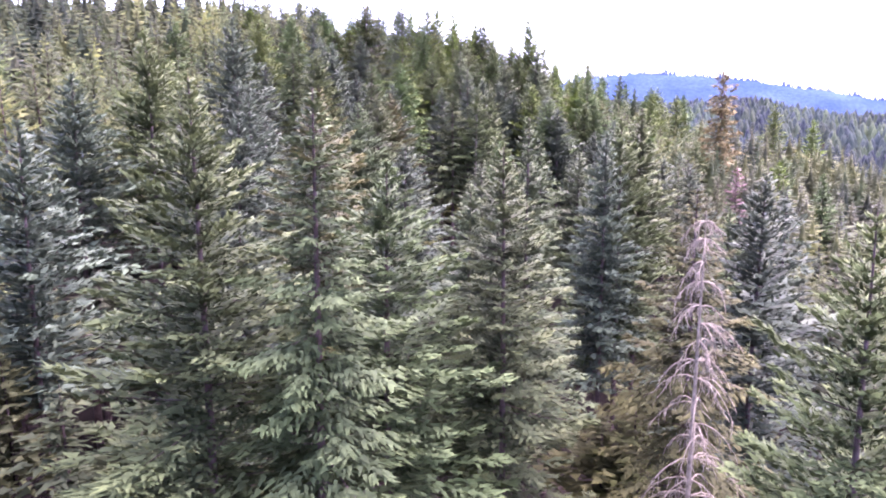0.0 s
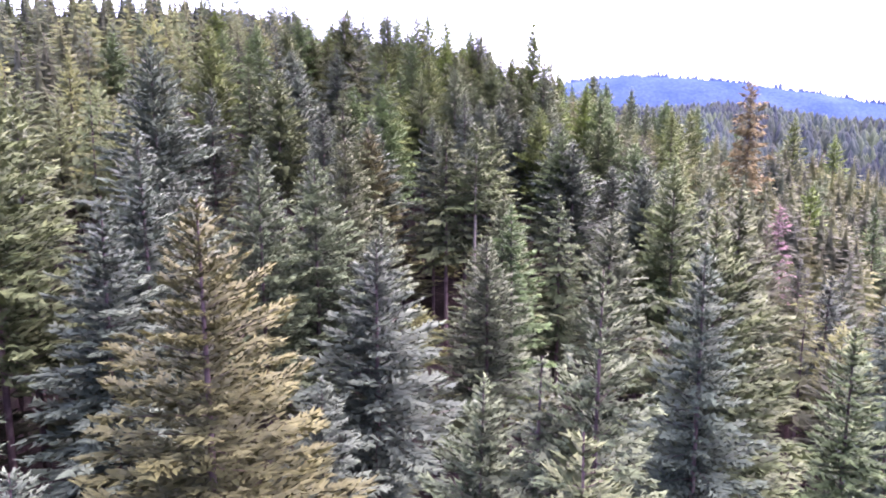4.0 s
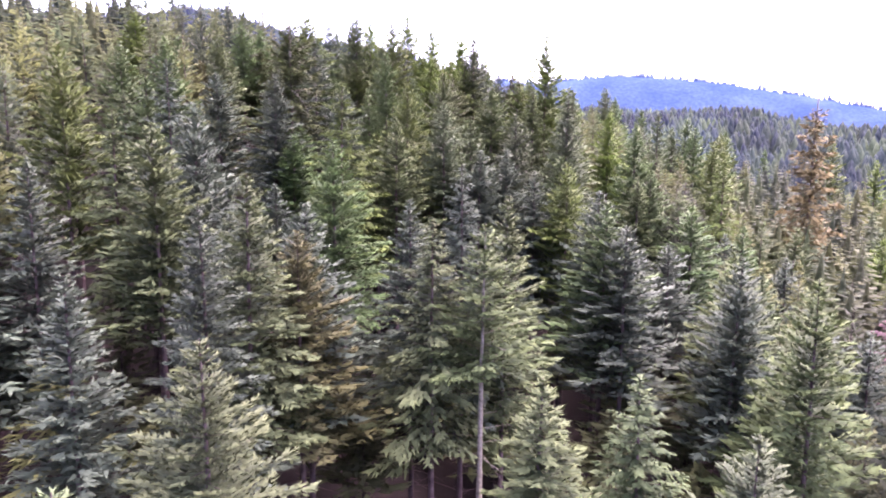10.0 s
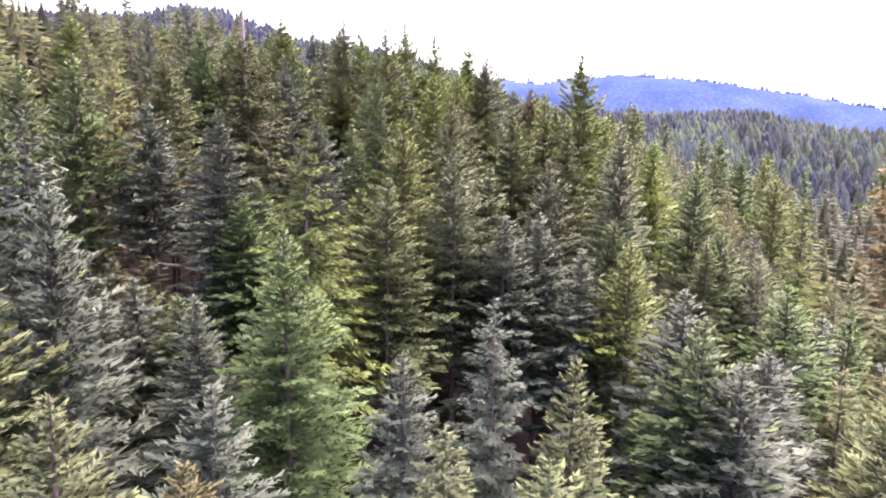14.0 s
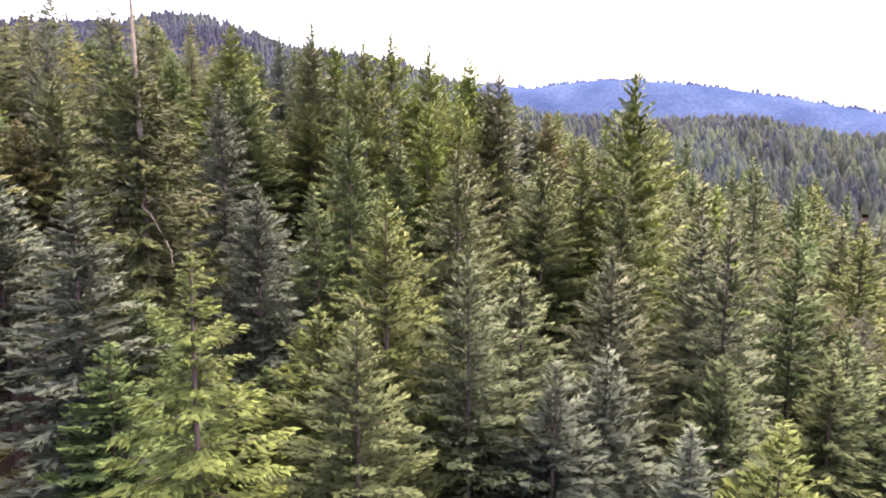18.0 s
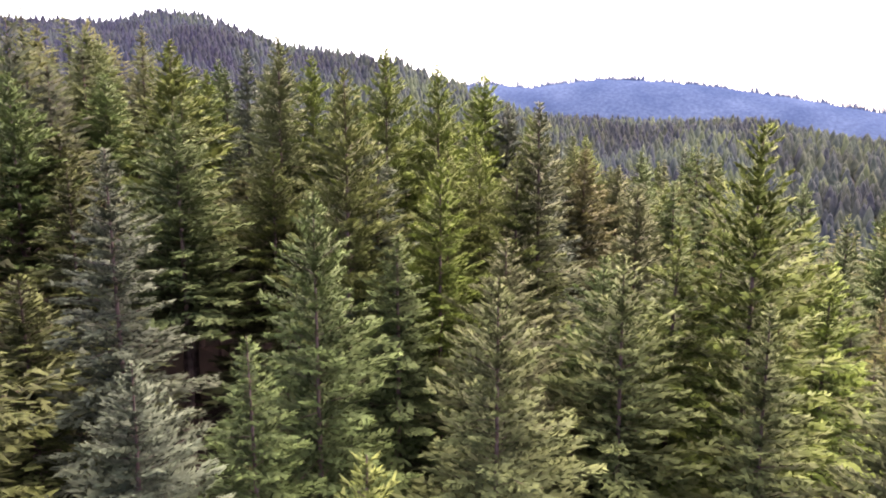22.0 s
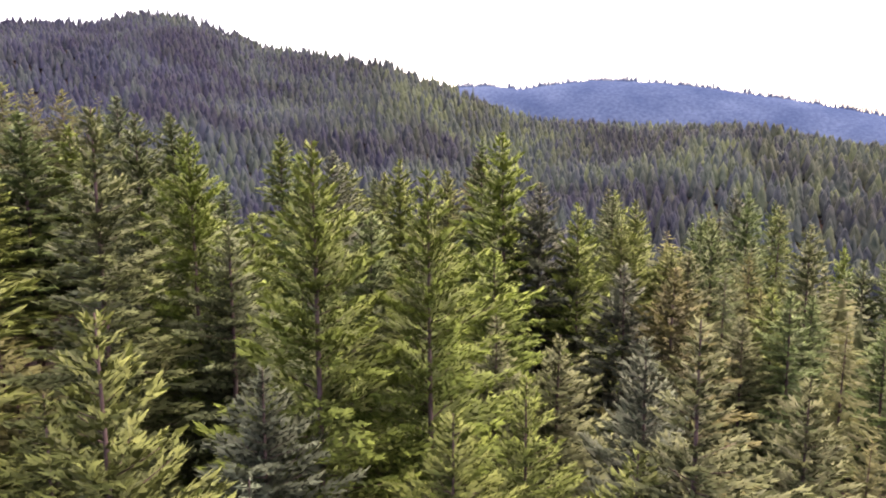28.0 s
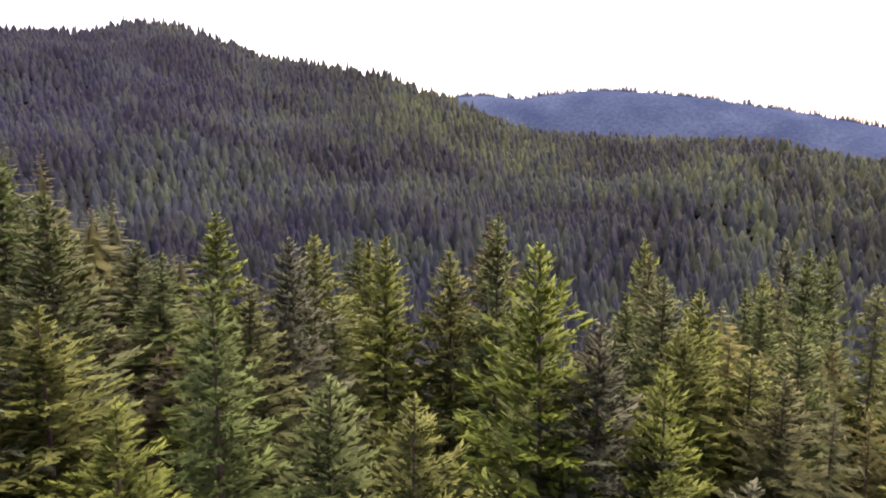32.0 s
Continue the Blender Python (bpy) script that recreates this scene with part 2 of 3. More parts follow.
def ridge_sheet(u, v):
    a = -40 + 100 * u
    d = 2000 + 900 * v
    top = LAST[2] + 2550 * ridge_height(a)
    s = np.sin(np.clip(v / 0.6, 0, 1) * math.pi / 2)
    x, y = LAST[0] + d * np.sin(np.radians(a)), LAST[1] + d * np.cos(np.radians(a))
    z = -160 + (top + 160) * s + waves(x, y, 90, 5) * 9 * smooth(0, 0.3, v) * smooth(0.62, 0.4, v) - 600 * np.clip(v - 0.62, 0, 1)
    return x, y, z


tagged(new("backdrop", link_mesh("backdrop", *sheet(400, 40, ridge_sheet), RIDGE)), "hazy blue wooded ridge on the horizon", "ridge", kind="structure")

# ---- conifers ----
UNIT = 25.0


def tube(points, radii, sides):
    """A tapered tube of triangles along points."""
    points = np.asarray(points, float)
    ring = np.linspace(0, 2 * math.pi, sides, endpoint=False)
    way = np.gradient(points, axis=0)
    way /= np.linalg.norm(way, axis=1)[:, None] + 1e-9
    side = np.cross(way, np.where(np.abs(way[:, 2:]) > 0.8, [[1.0, 0, 0]], [[0, 0, 1.0]]))
    side /= np.linalg.norm(side, axis=1)[:, None]
    up = np.cross(side, way)
    v = (points[:, None] + np.asarray(radii)[:, None, None] * (side[:, None] * np.cos(ring)[None, :, None] + up[:, None] * np.sin(ring)[None, :, None])).reshape(-1, 3)
    f = []
    for i in range(len(points) - 1):
        for j in range(sides):
            a, b = i * sides + j, i * sides + (j + 1) % sides
            f += [(a, b, b + sides), (a, b + sides, a + sides)]
    return v, np.array(f)


def joined(pieces):
    vs, fs, n = [], [], 0
    for v, f in pieces:
        vs.append(v)
        fs.append(f + n)
        n += len(v)
    return np.concatenate(vs), np.concatenate(fs)


def boughs(rng, crown, dense, reach, droop, lift, ragged, sparse):
    """Boughs of a conifer as rows of height, heading, length, rise and bend: whorl under whorl, steep at the top and level below."""
    rows, h = [], 0.30
    while h < crown:
        full = reach(h * (0.80 + 0.14 * min(1.0, h / 9)))
        n = 4 if h < 1.0 else 5 if h < 2.2 else 6 + int(rng.random() < 0.5)
        turn = rng.uniform(0, 6.28)
        for i in range(n):
            if rng.random() < sparse * min(1.0, h / 3):
                continue
            length = full * float(np.clip(rng.normal(1.0, ragged), 0.5, 1.5)) + 0.02
            rise = lift * math.exp(-h / 8.0) - droop * (1 - math.exp(-h / 8.0)) + rng.normal(0, 0.09)
            rows.append((UNIT - h + rng.normal(0, 0.13) * min(1.0, h / 2), turn + 6.2832 * i / n + rng.normal(0, 0.2), length, rise, rng.uniform(-0.08, 0.12)))
        gap = (0.21 + 0.27 * min(1.0, h / 5)) / dense * rng.uniform(0.85, 1.15)
        # shorter boughs between the whorls
        for i in range(5 if h > 1.5 else 2):
            rows.append((UNIT - h - gap * rng.uniform(0.3, 0.8), rng.uniform(0, 6.28), full * rng.uniform(0.35, 0.7), lift * math.exp(-h / 8.0) + rng.normal(0.05, 0.12), 0.0))
        h += gap
    return rows


def tufts(rng, rows, count, hang, size):
    """Foliage of the boughs: each bough a flat fan of side twigs, set with needle tufts. Gives vertices, faces and
    needle tone.
    """
    rows = np.array(rows)
    deep = np.clip((UNIT - 5.0 - rows[:, 0]) / 6, 0, 1)
    share = (rows[:, 2] ** 1.35 + 0.10) * (1 - 0.65 * deep)
    pick = rng.choice(len(rows), count, p=share / share.sum())
    z, a, length, rise, bend = rows[pick].T
    out = np.stack([np.cos(a), np.sin(a), 0 * a], 1)
    side = np.stack([-np.sin(a), np.cos(a), 0 * a], 1)
    # where on the bough the twig begins, and how far along the twig the tuft sits
    slots = np.clip(np.round(length * 6.5), 3, 14)
    s = 0.04 + 0.95 * rng.random(count) ** 0.9
    s = (np.floor(s * slots) + 0.5) / slots + rng.normal(0, 0.012, count)
    hand = np.where(rng.random(count) < 0.5, -1.0, 1.0)
    u = rng.random(count) ** 0.75
    reach_out = length * 0.44 * np.clip(1.06 - s, 0.02, 1) ** 0.75 * np.clip(s / 0.3, 0.6, 1) + 0.05
    spread = 0.62 + rng.normal(0, 0.12, count)
    axis = rng.random(count) < 0.18
    spread, u = np.where(axis, rng.normal(0, 0.12, count), spread), np.where(axis, u * 0.35, u)
    twig = out * np.cos(spread)[:, None] + side * (hand * np.sin(spread))[:, None]
    run = rise + 2 * bend * s
    p = out * (length * s)[:, None] + twig * (reach_out * u)[:, None]
    p[:, 2] = z + length * (rise * s + bend * s * s) + reach_out * u * (run * np.cos(spread) - 0.10 - 0.5 * hang) + rng.normal(0, 1, count) * (0.02 + 0.034 * length * (1.15 - s))
    way = twig + rng.normal(0, 0.13, (count, 3))
    way[:, 2] += run * np.cos(spread) + rng.normal(0.08, 0.20, count) - hang
    way /= np.linalg.norm(way, axis=1)[:, None]
    flat = np.cross(way, rng.normal(0, 0.42, (count, 3)) + (0, 0, 1.0))
    flat /= np.linalg.norm(flat, axis=1)[:, None]
    long = (size * (0.25 + 0.05 * length) * (1 + 0.3 * deep[pick]) * rng.uniform(0.65, 1.4, count))[:, None]
    wide = long * rng.uniform(0.15, 0.24, count)[:, None]
    vs = np.stack([p - way * long * 0.45 - flat * wide, p - way * long * 0.45 + flat * wide, p + way * long * 0.55], 1).reshape(-1, 3)
    # young tips lighter; inner tufts darkened further as painted shade inside the crown
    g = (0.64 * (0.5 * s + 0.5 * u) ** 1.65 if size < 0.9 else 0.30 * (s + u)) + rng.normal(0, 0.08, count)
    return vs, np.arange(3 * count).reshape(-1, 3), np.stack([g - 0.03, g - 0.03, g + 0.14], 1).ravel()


def core(rng, reach, crown, rings, sides, part=0.12):
    """The dense inside of a crown: a cone of lumpy tiers, one lump to a bough."""
    hs = 1.3 + (crown - 1.3) * np.linspace(0, 1, rings) ** 0.9
    vs = []
    lumps = rng.uniform(0, 6.28, 64)
    for i, h in enumerate(hs):
        a = np.linspace(0, 2 * math.pi, sides, endpoint=False) + i * 0.45
        tier = (h / 0.95) % 1.0
        wob = 0.12 * np.sin(a * 3 + lumps[int(h * 2) % 64]) + 0.10 * np.sin(a * 5 + lumps[int(h * 3 + 7) % 64]) + rng.normal(0, 0.07, sides)
        r = reach(h) * part * min(1.0, 0.1 + h / 6) * (0.82 + 0.28 * tier + wob)
        vs.append(np.stack([np.cos(a) * r, np.sin(a) * r, UNIT - h - 0.1 * reach(h) * tier + rng.normal(0, 0.05, sides)], 1))
    vs = np.concatenate([[(0, 0, UNIT - 0.8)], *vs])
    f = [(0, 1 + j, 1 + (j + 1) % sides) for j in range(sides)]
    for i in range(rings - 1):
        for j in range(sides):
            p, q = 1 + i * sides + j, 1 + i * sides + (j + 1) % sides
            f += [(p, p + sides, q + sides), (p, q + sides, q)]
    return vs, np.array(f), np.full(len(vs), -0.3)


def soft_normals(v, f, rng, scatter=0.14, high=0.6):
    """Normals that follow the crown's shape, out and up, with some scatter; faces are turned to agree with them."""
    out = v * (1, 1, 0)
    out /= np.linalg.norm(out, axis=1)[:, None] + 0.15
    nrm = out * 0.7 + (0, 0, high) + rng.normal(0, scatter, v.shape)
    nrm /= np.linalg.norm(nrm, axis=1)[:, None]
    face = np.cross(v[f[:, 1]] - v[f[:, 0]], v[f[:, 2]] - v[f[:, 0]])
    turn = (face * nrm[f].sum(1)).sum(1) < 0
    f = f.copy()
    f[turn] = f[turn][:, ::-1]
    return f, nrm


def crown_arrays(rng, style, rows, count, size):
    hang = STYLES[style][6]
    v, f, g = tufts(rng, rows, int(count * sum(r[2] for r in rows) / 640), hang, size)
    f, nrm = soft_normals(v, f, rng)
    return v, f, g, nrm


def limbs(rows, every=1, part=0.8, thick=0.018):
    pieces = []
    for z, a, length, rise, bend in rows[::every]:
        out = np.array((math.cos(a), math.sin(a), 0.0))
        pts = [out * length * s + np.array((0, 0, z + length * (rise * s + bend * s * s))) for s in (0.0, part * 0.5, part)]
        pieces.append(tube(pts, [thick * (0.5 + length / 3), thick * (0.35 + length / 4), thick * 0.2], 3))
    return joined(pieces)


def stem(rng, girth=0.20, lean=0.1, sides=8):
    t = np.linspace(0, 1, 9)
    bow = rng.normal(0, lean, 2)
    pts = np.stack([bow[0] * np.sin(t * 3), bow[1] * np.sin(t * 2.4), UNIT * t * 0.995], 1)
    pts[:, :2] -= pts[-1, :2] * t[:, None] ** 3
    return tube(pts, girth * (1 - t) ** 0.8 + 0.012, sides)


def wide_reach(h):
    return 4.7 * (1 - math.exp(-h / 8.4)) + 0.02


def slim_reach(h):
    return 3.6 * (1 - math.exp(-h / 7.6)) + 0.02


def old_reach(h):
    return 3.6 * (1 - math.exp(-(h + 1.0) / 5.0))


# crown depth, density, outline, droop, lift, ragged, hang, sparse
STYLES = {
    "fir": (13.0, 1.0, wide_reach, 0.10, 0.72, 0.17, -0.05, 0.04),
    "spruce": (13.5, 1.0, slim_reach, 0.20, 0.62, 0.17, 0.00, 0.05),
    "hemlock": (13.0, 0.85, slim_reach, 0.45, 0.50, 0.22, 0.35, 0.10),
    "old": (13.5, 0.95, old_reach, 0.25, 0.45, 0.30, 0.30, 0.10),
    "short": (7.6, 1.0, wide_reach, 0.25, 0.70, 0.24, 0.15, 0.06),
    "thin": (15.0, 0.60, slim_reach, 0.45, 0.50, 0.30, 0.45, 0.20),
}
MODELS = {}
# share of the boughs, needle tufts, their size, limbs left out
LEVELS = ((1.0, 19000, 0.80, 5), (1.0, 11000, 1.02, 10), (0.95, 7000, 1.25, 16), (0.85, 3600, 1.75, 20), (1.05, 30000, 0.60, 4))


def model(style, level, variant):
    """Trunk, limb and crown meshes of one kind of conifer, made once."""
    key = (style, level, variant)
    if key not in MODELS:
        rng = np.random.default_rng(1000 * variant + 31 * level + sum(map(ord, style)))
        crown, dense, reach, droop, lift, ragged, hang, sparse = STYLES[style]
        thin_out, count, size, every = LEVELS[level]
        rows = boughs(rng, crown, dense * thin_out, reach, droop, lift, ragged, sparse)
        leaf = crown_arrays(rng, style, rows, count, size)
        wood = limbs(rows, every)
        # dead stubs on the lower trunk
        stubs = [(UNIT - crown - rng.uniform(0, 6), rng.uniform(0, 6.28), rng.uniform(0.6, 2.0), rng.normal(-0.1, 0.15), -0.1) for _ in range(14)]
        wood = joined([wood, limbs(stubs, 1, 1.0)])
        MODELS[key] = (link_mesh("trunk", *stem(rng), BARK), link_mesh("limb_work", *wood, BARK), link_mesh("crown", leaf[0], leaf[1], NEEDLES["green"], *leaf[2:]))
    return MODELS[key]


WORDS = {"blue": "grey-blue", "green": "green", "olive": "olive-green", "yellow": "bright yellow-green", "rusty": "rusty brown-green", "sage": "pale sage-green", "tan": "tan-brown", "dark": "dark brownish-green", "dead": "dying pinkish-brown"}
KINDS = {"fir": "broad fir with a pointed crown", "spruce": "slim spruce with layered boughs", "hemlock": "conifer with long drooping boughs",
         "old": "tall conifer with a ragged blunt crown", "short": "conifer with a short crown and bare trunk", "thin": "thin sparse conifer with crown gaps"}
PLACED = []


def conifer(x, y, tip, tone, style="fir", width=1.0, level=0, bark_material=None):
    """One standing tree with its tip at that height and its foot in the ground."""
    PLACED.append((x, y))
    base = float(ground_at(x, y)) - 0.3
    height = max(tip - base, 12.0)
    seed = int(abs(x * 37 + y * 91)) % 997
    trunk_mesh, limb_mesh, crown_mesh = model(style, level, seed % 3)
    tree = new("conifer")
    tree.location, tree.rotation_euler = (x, y, base), (0, 0, seed * 0.7)
    wide = width * (0.92 + 0.28 * ((seed * 7) % 10) / 10)
    tree.scale = (wide, wide, height / UNIT)
    tagged(tree, WORDS[tone] + " " + KINDS[style] + " in dense woods", "conifer tree", "trees of the near slope")
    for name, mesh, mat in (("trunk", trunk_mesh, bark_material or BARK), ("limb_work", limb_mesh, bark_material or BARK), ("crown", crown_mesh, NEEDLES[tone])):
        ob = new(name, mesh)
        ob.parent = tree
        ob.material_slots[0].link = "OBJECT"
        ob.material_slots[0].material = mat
        if name == "limb_work":
            tagged(ob, kind="stuff")
    return tree


def dead_conifer(x, y, tip, spread, label):
    """A bare standing tree: pale trunk, arched boughs and hanging twigs."""
    rng = np.random.default_rng(int(x * 10 + y))
    base = float(ground_at(x, y)) - 0.3
    PLACED.append((x, y))
    tree = tagged(new("dead_tree"), label, "dead tree", "trees of the near slope")
    tree.location = (x, y, base)
    tree.scale = (1, 1, (tip - base) / UNIT)
    trunk = new("trunk", link_mesh("trunk", *stem(rng, 0.17, 0.15), PALE_BARK))
    trunk.parent = tree
    h, boughs_made = 0.4, []
    while h < 13:
        for i in range(4):
            a, length = rng.uniform(0, 6.28), spread * (0.25 + 0.75 * min(1, h / 8)) * rng.uniform(0.6, 1.1)
            out, side = np.array((math.cos(a), math.sin(a), 0)), np.array((-math.sin(a), math.cos(a), 0))
            arc = [np.array((0, 0, UNIT - h)) + out * length * s + np.array((0, 0, length * (0.35 * s - 0.95 * s * s))) for s in (0, 0.25, 0.5, 0.75, 1.0)]
            pieces = [tube(arc, [0.026, 0.022, 0.018, 0.013, 0.006], 4)]
            for j in range(12):
                u = rng.uniform(0, 1)
                p = arc[1 + j % 4] * u + arc[j % 4] * (1 - u)
                end = p + out * rng.uniform(0.0, 0.3) + side * rng.normal(0, 0.22) + np.array((0, 0, -rng.uniform(0.2, 0.6)))
                pieces.append(tube([p, (p + end) / 2 + out * 0.05, end], [0.014, 0.01, 0.004], 3))
            bough = new("bough", link_mesh("bough", *joined(pieces), PALE_BARK))
            bough.parent = tree
        h += rng.uniform(0.5, 0.8)
    return tree


def bare_top(tree, metres):
    """A dead white leader that stands out of the crown."""
    rng = np.random.default_rng(9)
    pieces = [tube([(0, 0, UNIT - 3), (0.06, 0.02, UNIT + metres * 0.5), (0, 0.08, UNIT + metres)], [0.13, 0.08, 0.03], 6)]
    for j in range(7):
        p, a = np.array((0, 0, UNIT + metres * rng.uniform(0, 0.7))), rng.uniform(0, 6.28)
        pieces.append(tube([p, p + np.array((math.cos(a), math.sin(a), 0.1)) * rng.uniform(0.2, 0.5)], [0.02, 0.006], 3))
    ob = new("dead_top", link_mesh("dead_top", *joined(pieces), PALE_BARK))
    ob.parent = tree
    tagged(ob, "bare white dead leader")
    return tree


def broken_limb(tree, points):
    """A dead limb that hangs from the trunk. points: offsets from the trunk and heights in the world."""
    c, s = math.cos(tree.rotation_euler.z), math.sin(tree.rotation_euler.z)
    local = [((x * c + y * s) / tree.scale.x, (y * c - x * s) / tree.scale.y, (z - tree.location.z) / tree.scale.z) for x, y, z in points]
    ob = new("broken_limb", link_mesh("broken_limb", *tube(local, np.linspace(0.034, 0.016, len(local)), 5), PALE_BARK))
    ob.parent = tree
    tagged(ob, "pale bare limb hanging broken")


dead_conifer(7.9, 19.6, 38.3, 2.0, "bare white dead conifer with arched drooping boughs")
conifer(8.62, 12.98, 38.92, "olive", "fir", level=4)
conifer(-3.34, 17.20, 41.73, "green", "hemlock", level=4)
conifer(-7.15, 18.93, 42.17, "olive", "fir", level=4)
conifer(-1.91, 22.47, 39.79, "green", "fir", level=4)
conifer(9.40, 24.29, 38.76, "rusty", "hemlock", level=4)
conifer(2.24, 24.55, 40.29, "olive", "spruce", level=4)
conifer(-16.86, 26.50, 41.38, "blue", "fir", level=1)
conifer(3.90, 30.14, 41.65, "sage", "spruce", level=4)
conifer(-9.00, 28.89, 37.46, "blue", "fir", level=4)
conifer(2.68, 30.84, 39.42, "sage", "hemlock", level=4)
conifer(15.39, 31.39, 39.07, "blue", "fir", level=1)
conifer(1.36, 31.94, 38.50, "sage", "fir", width=0.85)
conifer(-5.95, 32.33, 43.09, "rusty", "fir", level=4)
conifer(9.14, 37.21, 41.31, "blue", "spruce", level=4)
conifer(-3.83, 37.54, 36.50, "blue", "spruce")
conifer(-21.78, 39.53, 44.64, "blue", "fir", level=1)
conifer(-12.29, 40.11, 42.63, "blue", "spruce")
conifer(10.71, 40.12, 42.16, "olive", "fir")
conifer(12.54, 42.15, 42.80, "olive", "spruce")
conifer(-19.40, 44.33, 48.05, "olive", "fir", level=1)
conifer(-2.53, 44.75, 40.39, "blue", "fir")
conifer(-13.16, 45.45, 44.03, "blue", "spruce")
conifer(19.94, 45.46, 36.16, "green", "spruce", level=1)
conifer(-20.40, 48.69, 47.37, "olive", "spruce", level=1)
conifer(-13.49, 50.50, 42.86, "blue", "fir", level=1)
conifer(-15.42, 50.51, 45.41, "blue", "spruce", level=1)
conifer(-6.67, 52.82, 43.84, "sage", "fir", level=4)
conifer(-8.99, 49.64, 43.72, "sage", "fir", level=4)
conifer(-2.99, 53.50, 40.61, "sage", "spruce")
conifer(3.08, 53.27, 39.46, "sage", "fir")
conifer(28.78, 54.88, 37.24, "blue", "hemlock", level=2)
conifer(4.96, 57.34, 41.01, "green", "spruce")
conifer(-5.79, 58.94, 45.06, "olive", "fir", level=4)
conifer(-18.93, 61.27, 51.99, "blue", "fir", level=1)
conifer(13.02, 63.29, 40.09, "sage", "fir", level=1)
conifer(5.38, 65.83, 41.39, "olive", "spruce", level=1)
conifer(-13.48, 66.49, 45.47, "blue", "spruce", level=1)
conifer(33.60, 66.54, 27.07, "olive", "spruce", level=2)
conifer(9.89, 67.49, 40.86, "green", "hemlock", level=1)
conifer(-8.77, 68.31, 48.11, "blue", "spruce", level=4)
conifer(32.70, 68.32, 34.19, "blue", "spruce", level=2)
conifer(-7.51, 71.32, 49.27, "olive", "spruce", width=1.30, level=4)
conifer(3.72, 73.10, 46.82, "olive", "short", bark_material=PALE_BARK)
conifer(30.85, 73.29, 28.27, "olive", "fir", level=2)
conifer(21.10, 73.37, 43.96, "olive", "fir", level=1)
conifer(-5.75, 73.94, 46.32, "rusty", "fir")
conifer(-22.23, 74.12, 47.80, "blue", "spruce", level=1)
conifer(1.11, 74.86, 46.88, "olive", "hemlock")
conifer(-19.85, 75.71, 49.88, "blue", "spruce", level=1)
conifer(-5.78, 76.50, 47.52, "blue", "fir")
conifer(21.04, 76.77, 36.60, "olive", "fir", level=1)
conifer(5.46, 77.81, 47.92, "olive", "spruce")
conifer(-33.75, 77.90, 47.42, "olive", "fir", level=2)
conifer(-14.65, 78.79, 51.86, "olive", "fir", level=1)
conifer(2.88, 78.89, 49.68, "blue", "hemlock", level=4)
conifer(-0.14, 79.64, 47.54, "blue", "spruce")
conifer(20.72, 80.65, 43.84, "blue", "fir", level=1)
conifer(-18.09, 81.80, 52.78, "olive", "hemlock", level=1)
conifer(21.94, 82.13, 42.36, "sage", "fir", level=1)
conifer(-13.39, 82.50, 53.22, "blue", "fir", level=1)
conifer(27.47, 82.54, 39.46, "blue", "fir", level=1)
conifer(30.96, 82.70, 38.48, "blue", "fir", level=2)
conifer(14.54, 84.68, 45.40, "blue", "fir", level=1)
conifer(-5.36, 85.45, 51.12, "green", "fir", level=4)
conifer(-23.21, 86.01, 57.15, "yellow", "fir", level=1)
conifer(-9.46, 86.22, 48.02, "blue", "spruce")
conifer(-16.50, 86.69, 56.35, "blue", "hemlock", level=1)
conifer(23.20, 86.70, 43.01, "olive", "fir", level=1)
conifer(13.85, 87.12, 46.75, "green", "fir", level=1)
conifer(-18.95, 89.28, 55.50, "green", "spruce", level=1)
conifer(26.82, 89.56, 41.22, "green", "fir", level=1)
conifer(-31.41, 89.72, 55.70, "olive", "hemlock", level=2)
conifer(14.08, 90.25, 47.41, "blue", "fir", level=1)
conifer(-13.90, 90.43, 47.97, "blue", "spruce", level=1)
conifer(-12.01, 91.06, 46.90, "green", "fir", level=1)
conifer(-5.46, 92.22, 55.55, "yellow", "hemlock", level=4)
conifer(-36.79, 93.76, 57.76, "green", "fir", level=2)
conifer(21.57, 95.08, 42.63, "blue", "fir", level=1)
conifer(-15.17, 95.14, 46.58, "olive", "fir", level=1)
conifer(10.13, 96.00, 48.64, "blue", "spruce", level=1)
conifer(-1.45, 96.17, 52.74, "olive", "fir", level=4)
conifer(43.04, 96.57, 37.87, "dead", "thin", level=2)
conifer(-10.08, 97.26, 51.64, "green", "spruce")
conifer(5.74, 97.84, 50.39, "blue", "fir")
conifer(-11.98, 99.41, 56.82, "blue", "spruce")
conifer(2.56, 99.43, 54.58, "sage", "fir", level=4)
conifer(-50.45, 99.47, 60.65, "olive", "hemlock", level=3)
conifer(13.09, 99.72, 50.01, "green", "fir", level=1)
conifer(8.23, 99.76, 50.39, "blue", "fir", level=1)
conifer(-10.23, 100.77, 52.46, "green", "fir")
conifer(26.01, 101.37, 45.37, "green", "fir", level=1)
conifer(-3.43, 101.38, 51.77, "yellow", "fir")
conifer(-0.65, 101.80, 56.45, "yellow", "fir", width=1.10, level=4)
conifer(12.65, 94.77, 49.37, "yellow", "fir", level=1)
conifer(14.15, 102.12, 56.03, "sage", "spruce")
conifer(5.17, 102.74, 53.19, "green", "fir")
conifer(31.91, 103.00, 43.27, "green", "spruce", level=2)
conifer(9.57, 103.94, 53.83, "sage", "fir")
conifer(-6.29, 103.96, 48.33, "green", "spruce", level=1)
conifer(-23.09, 104.41, 60.64, "green", "fir", level=1)
conifer(60.46, 104.69, 36.72, "green", "spruce", level=3)
conifer(37.58, 105.08, 39.84, "blue", "fir", level=2)
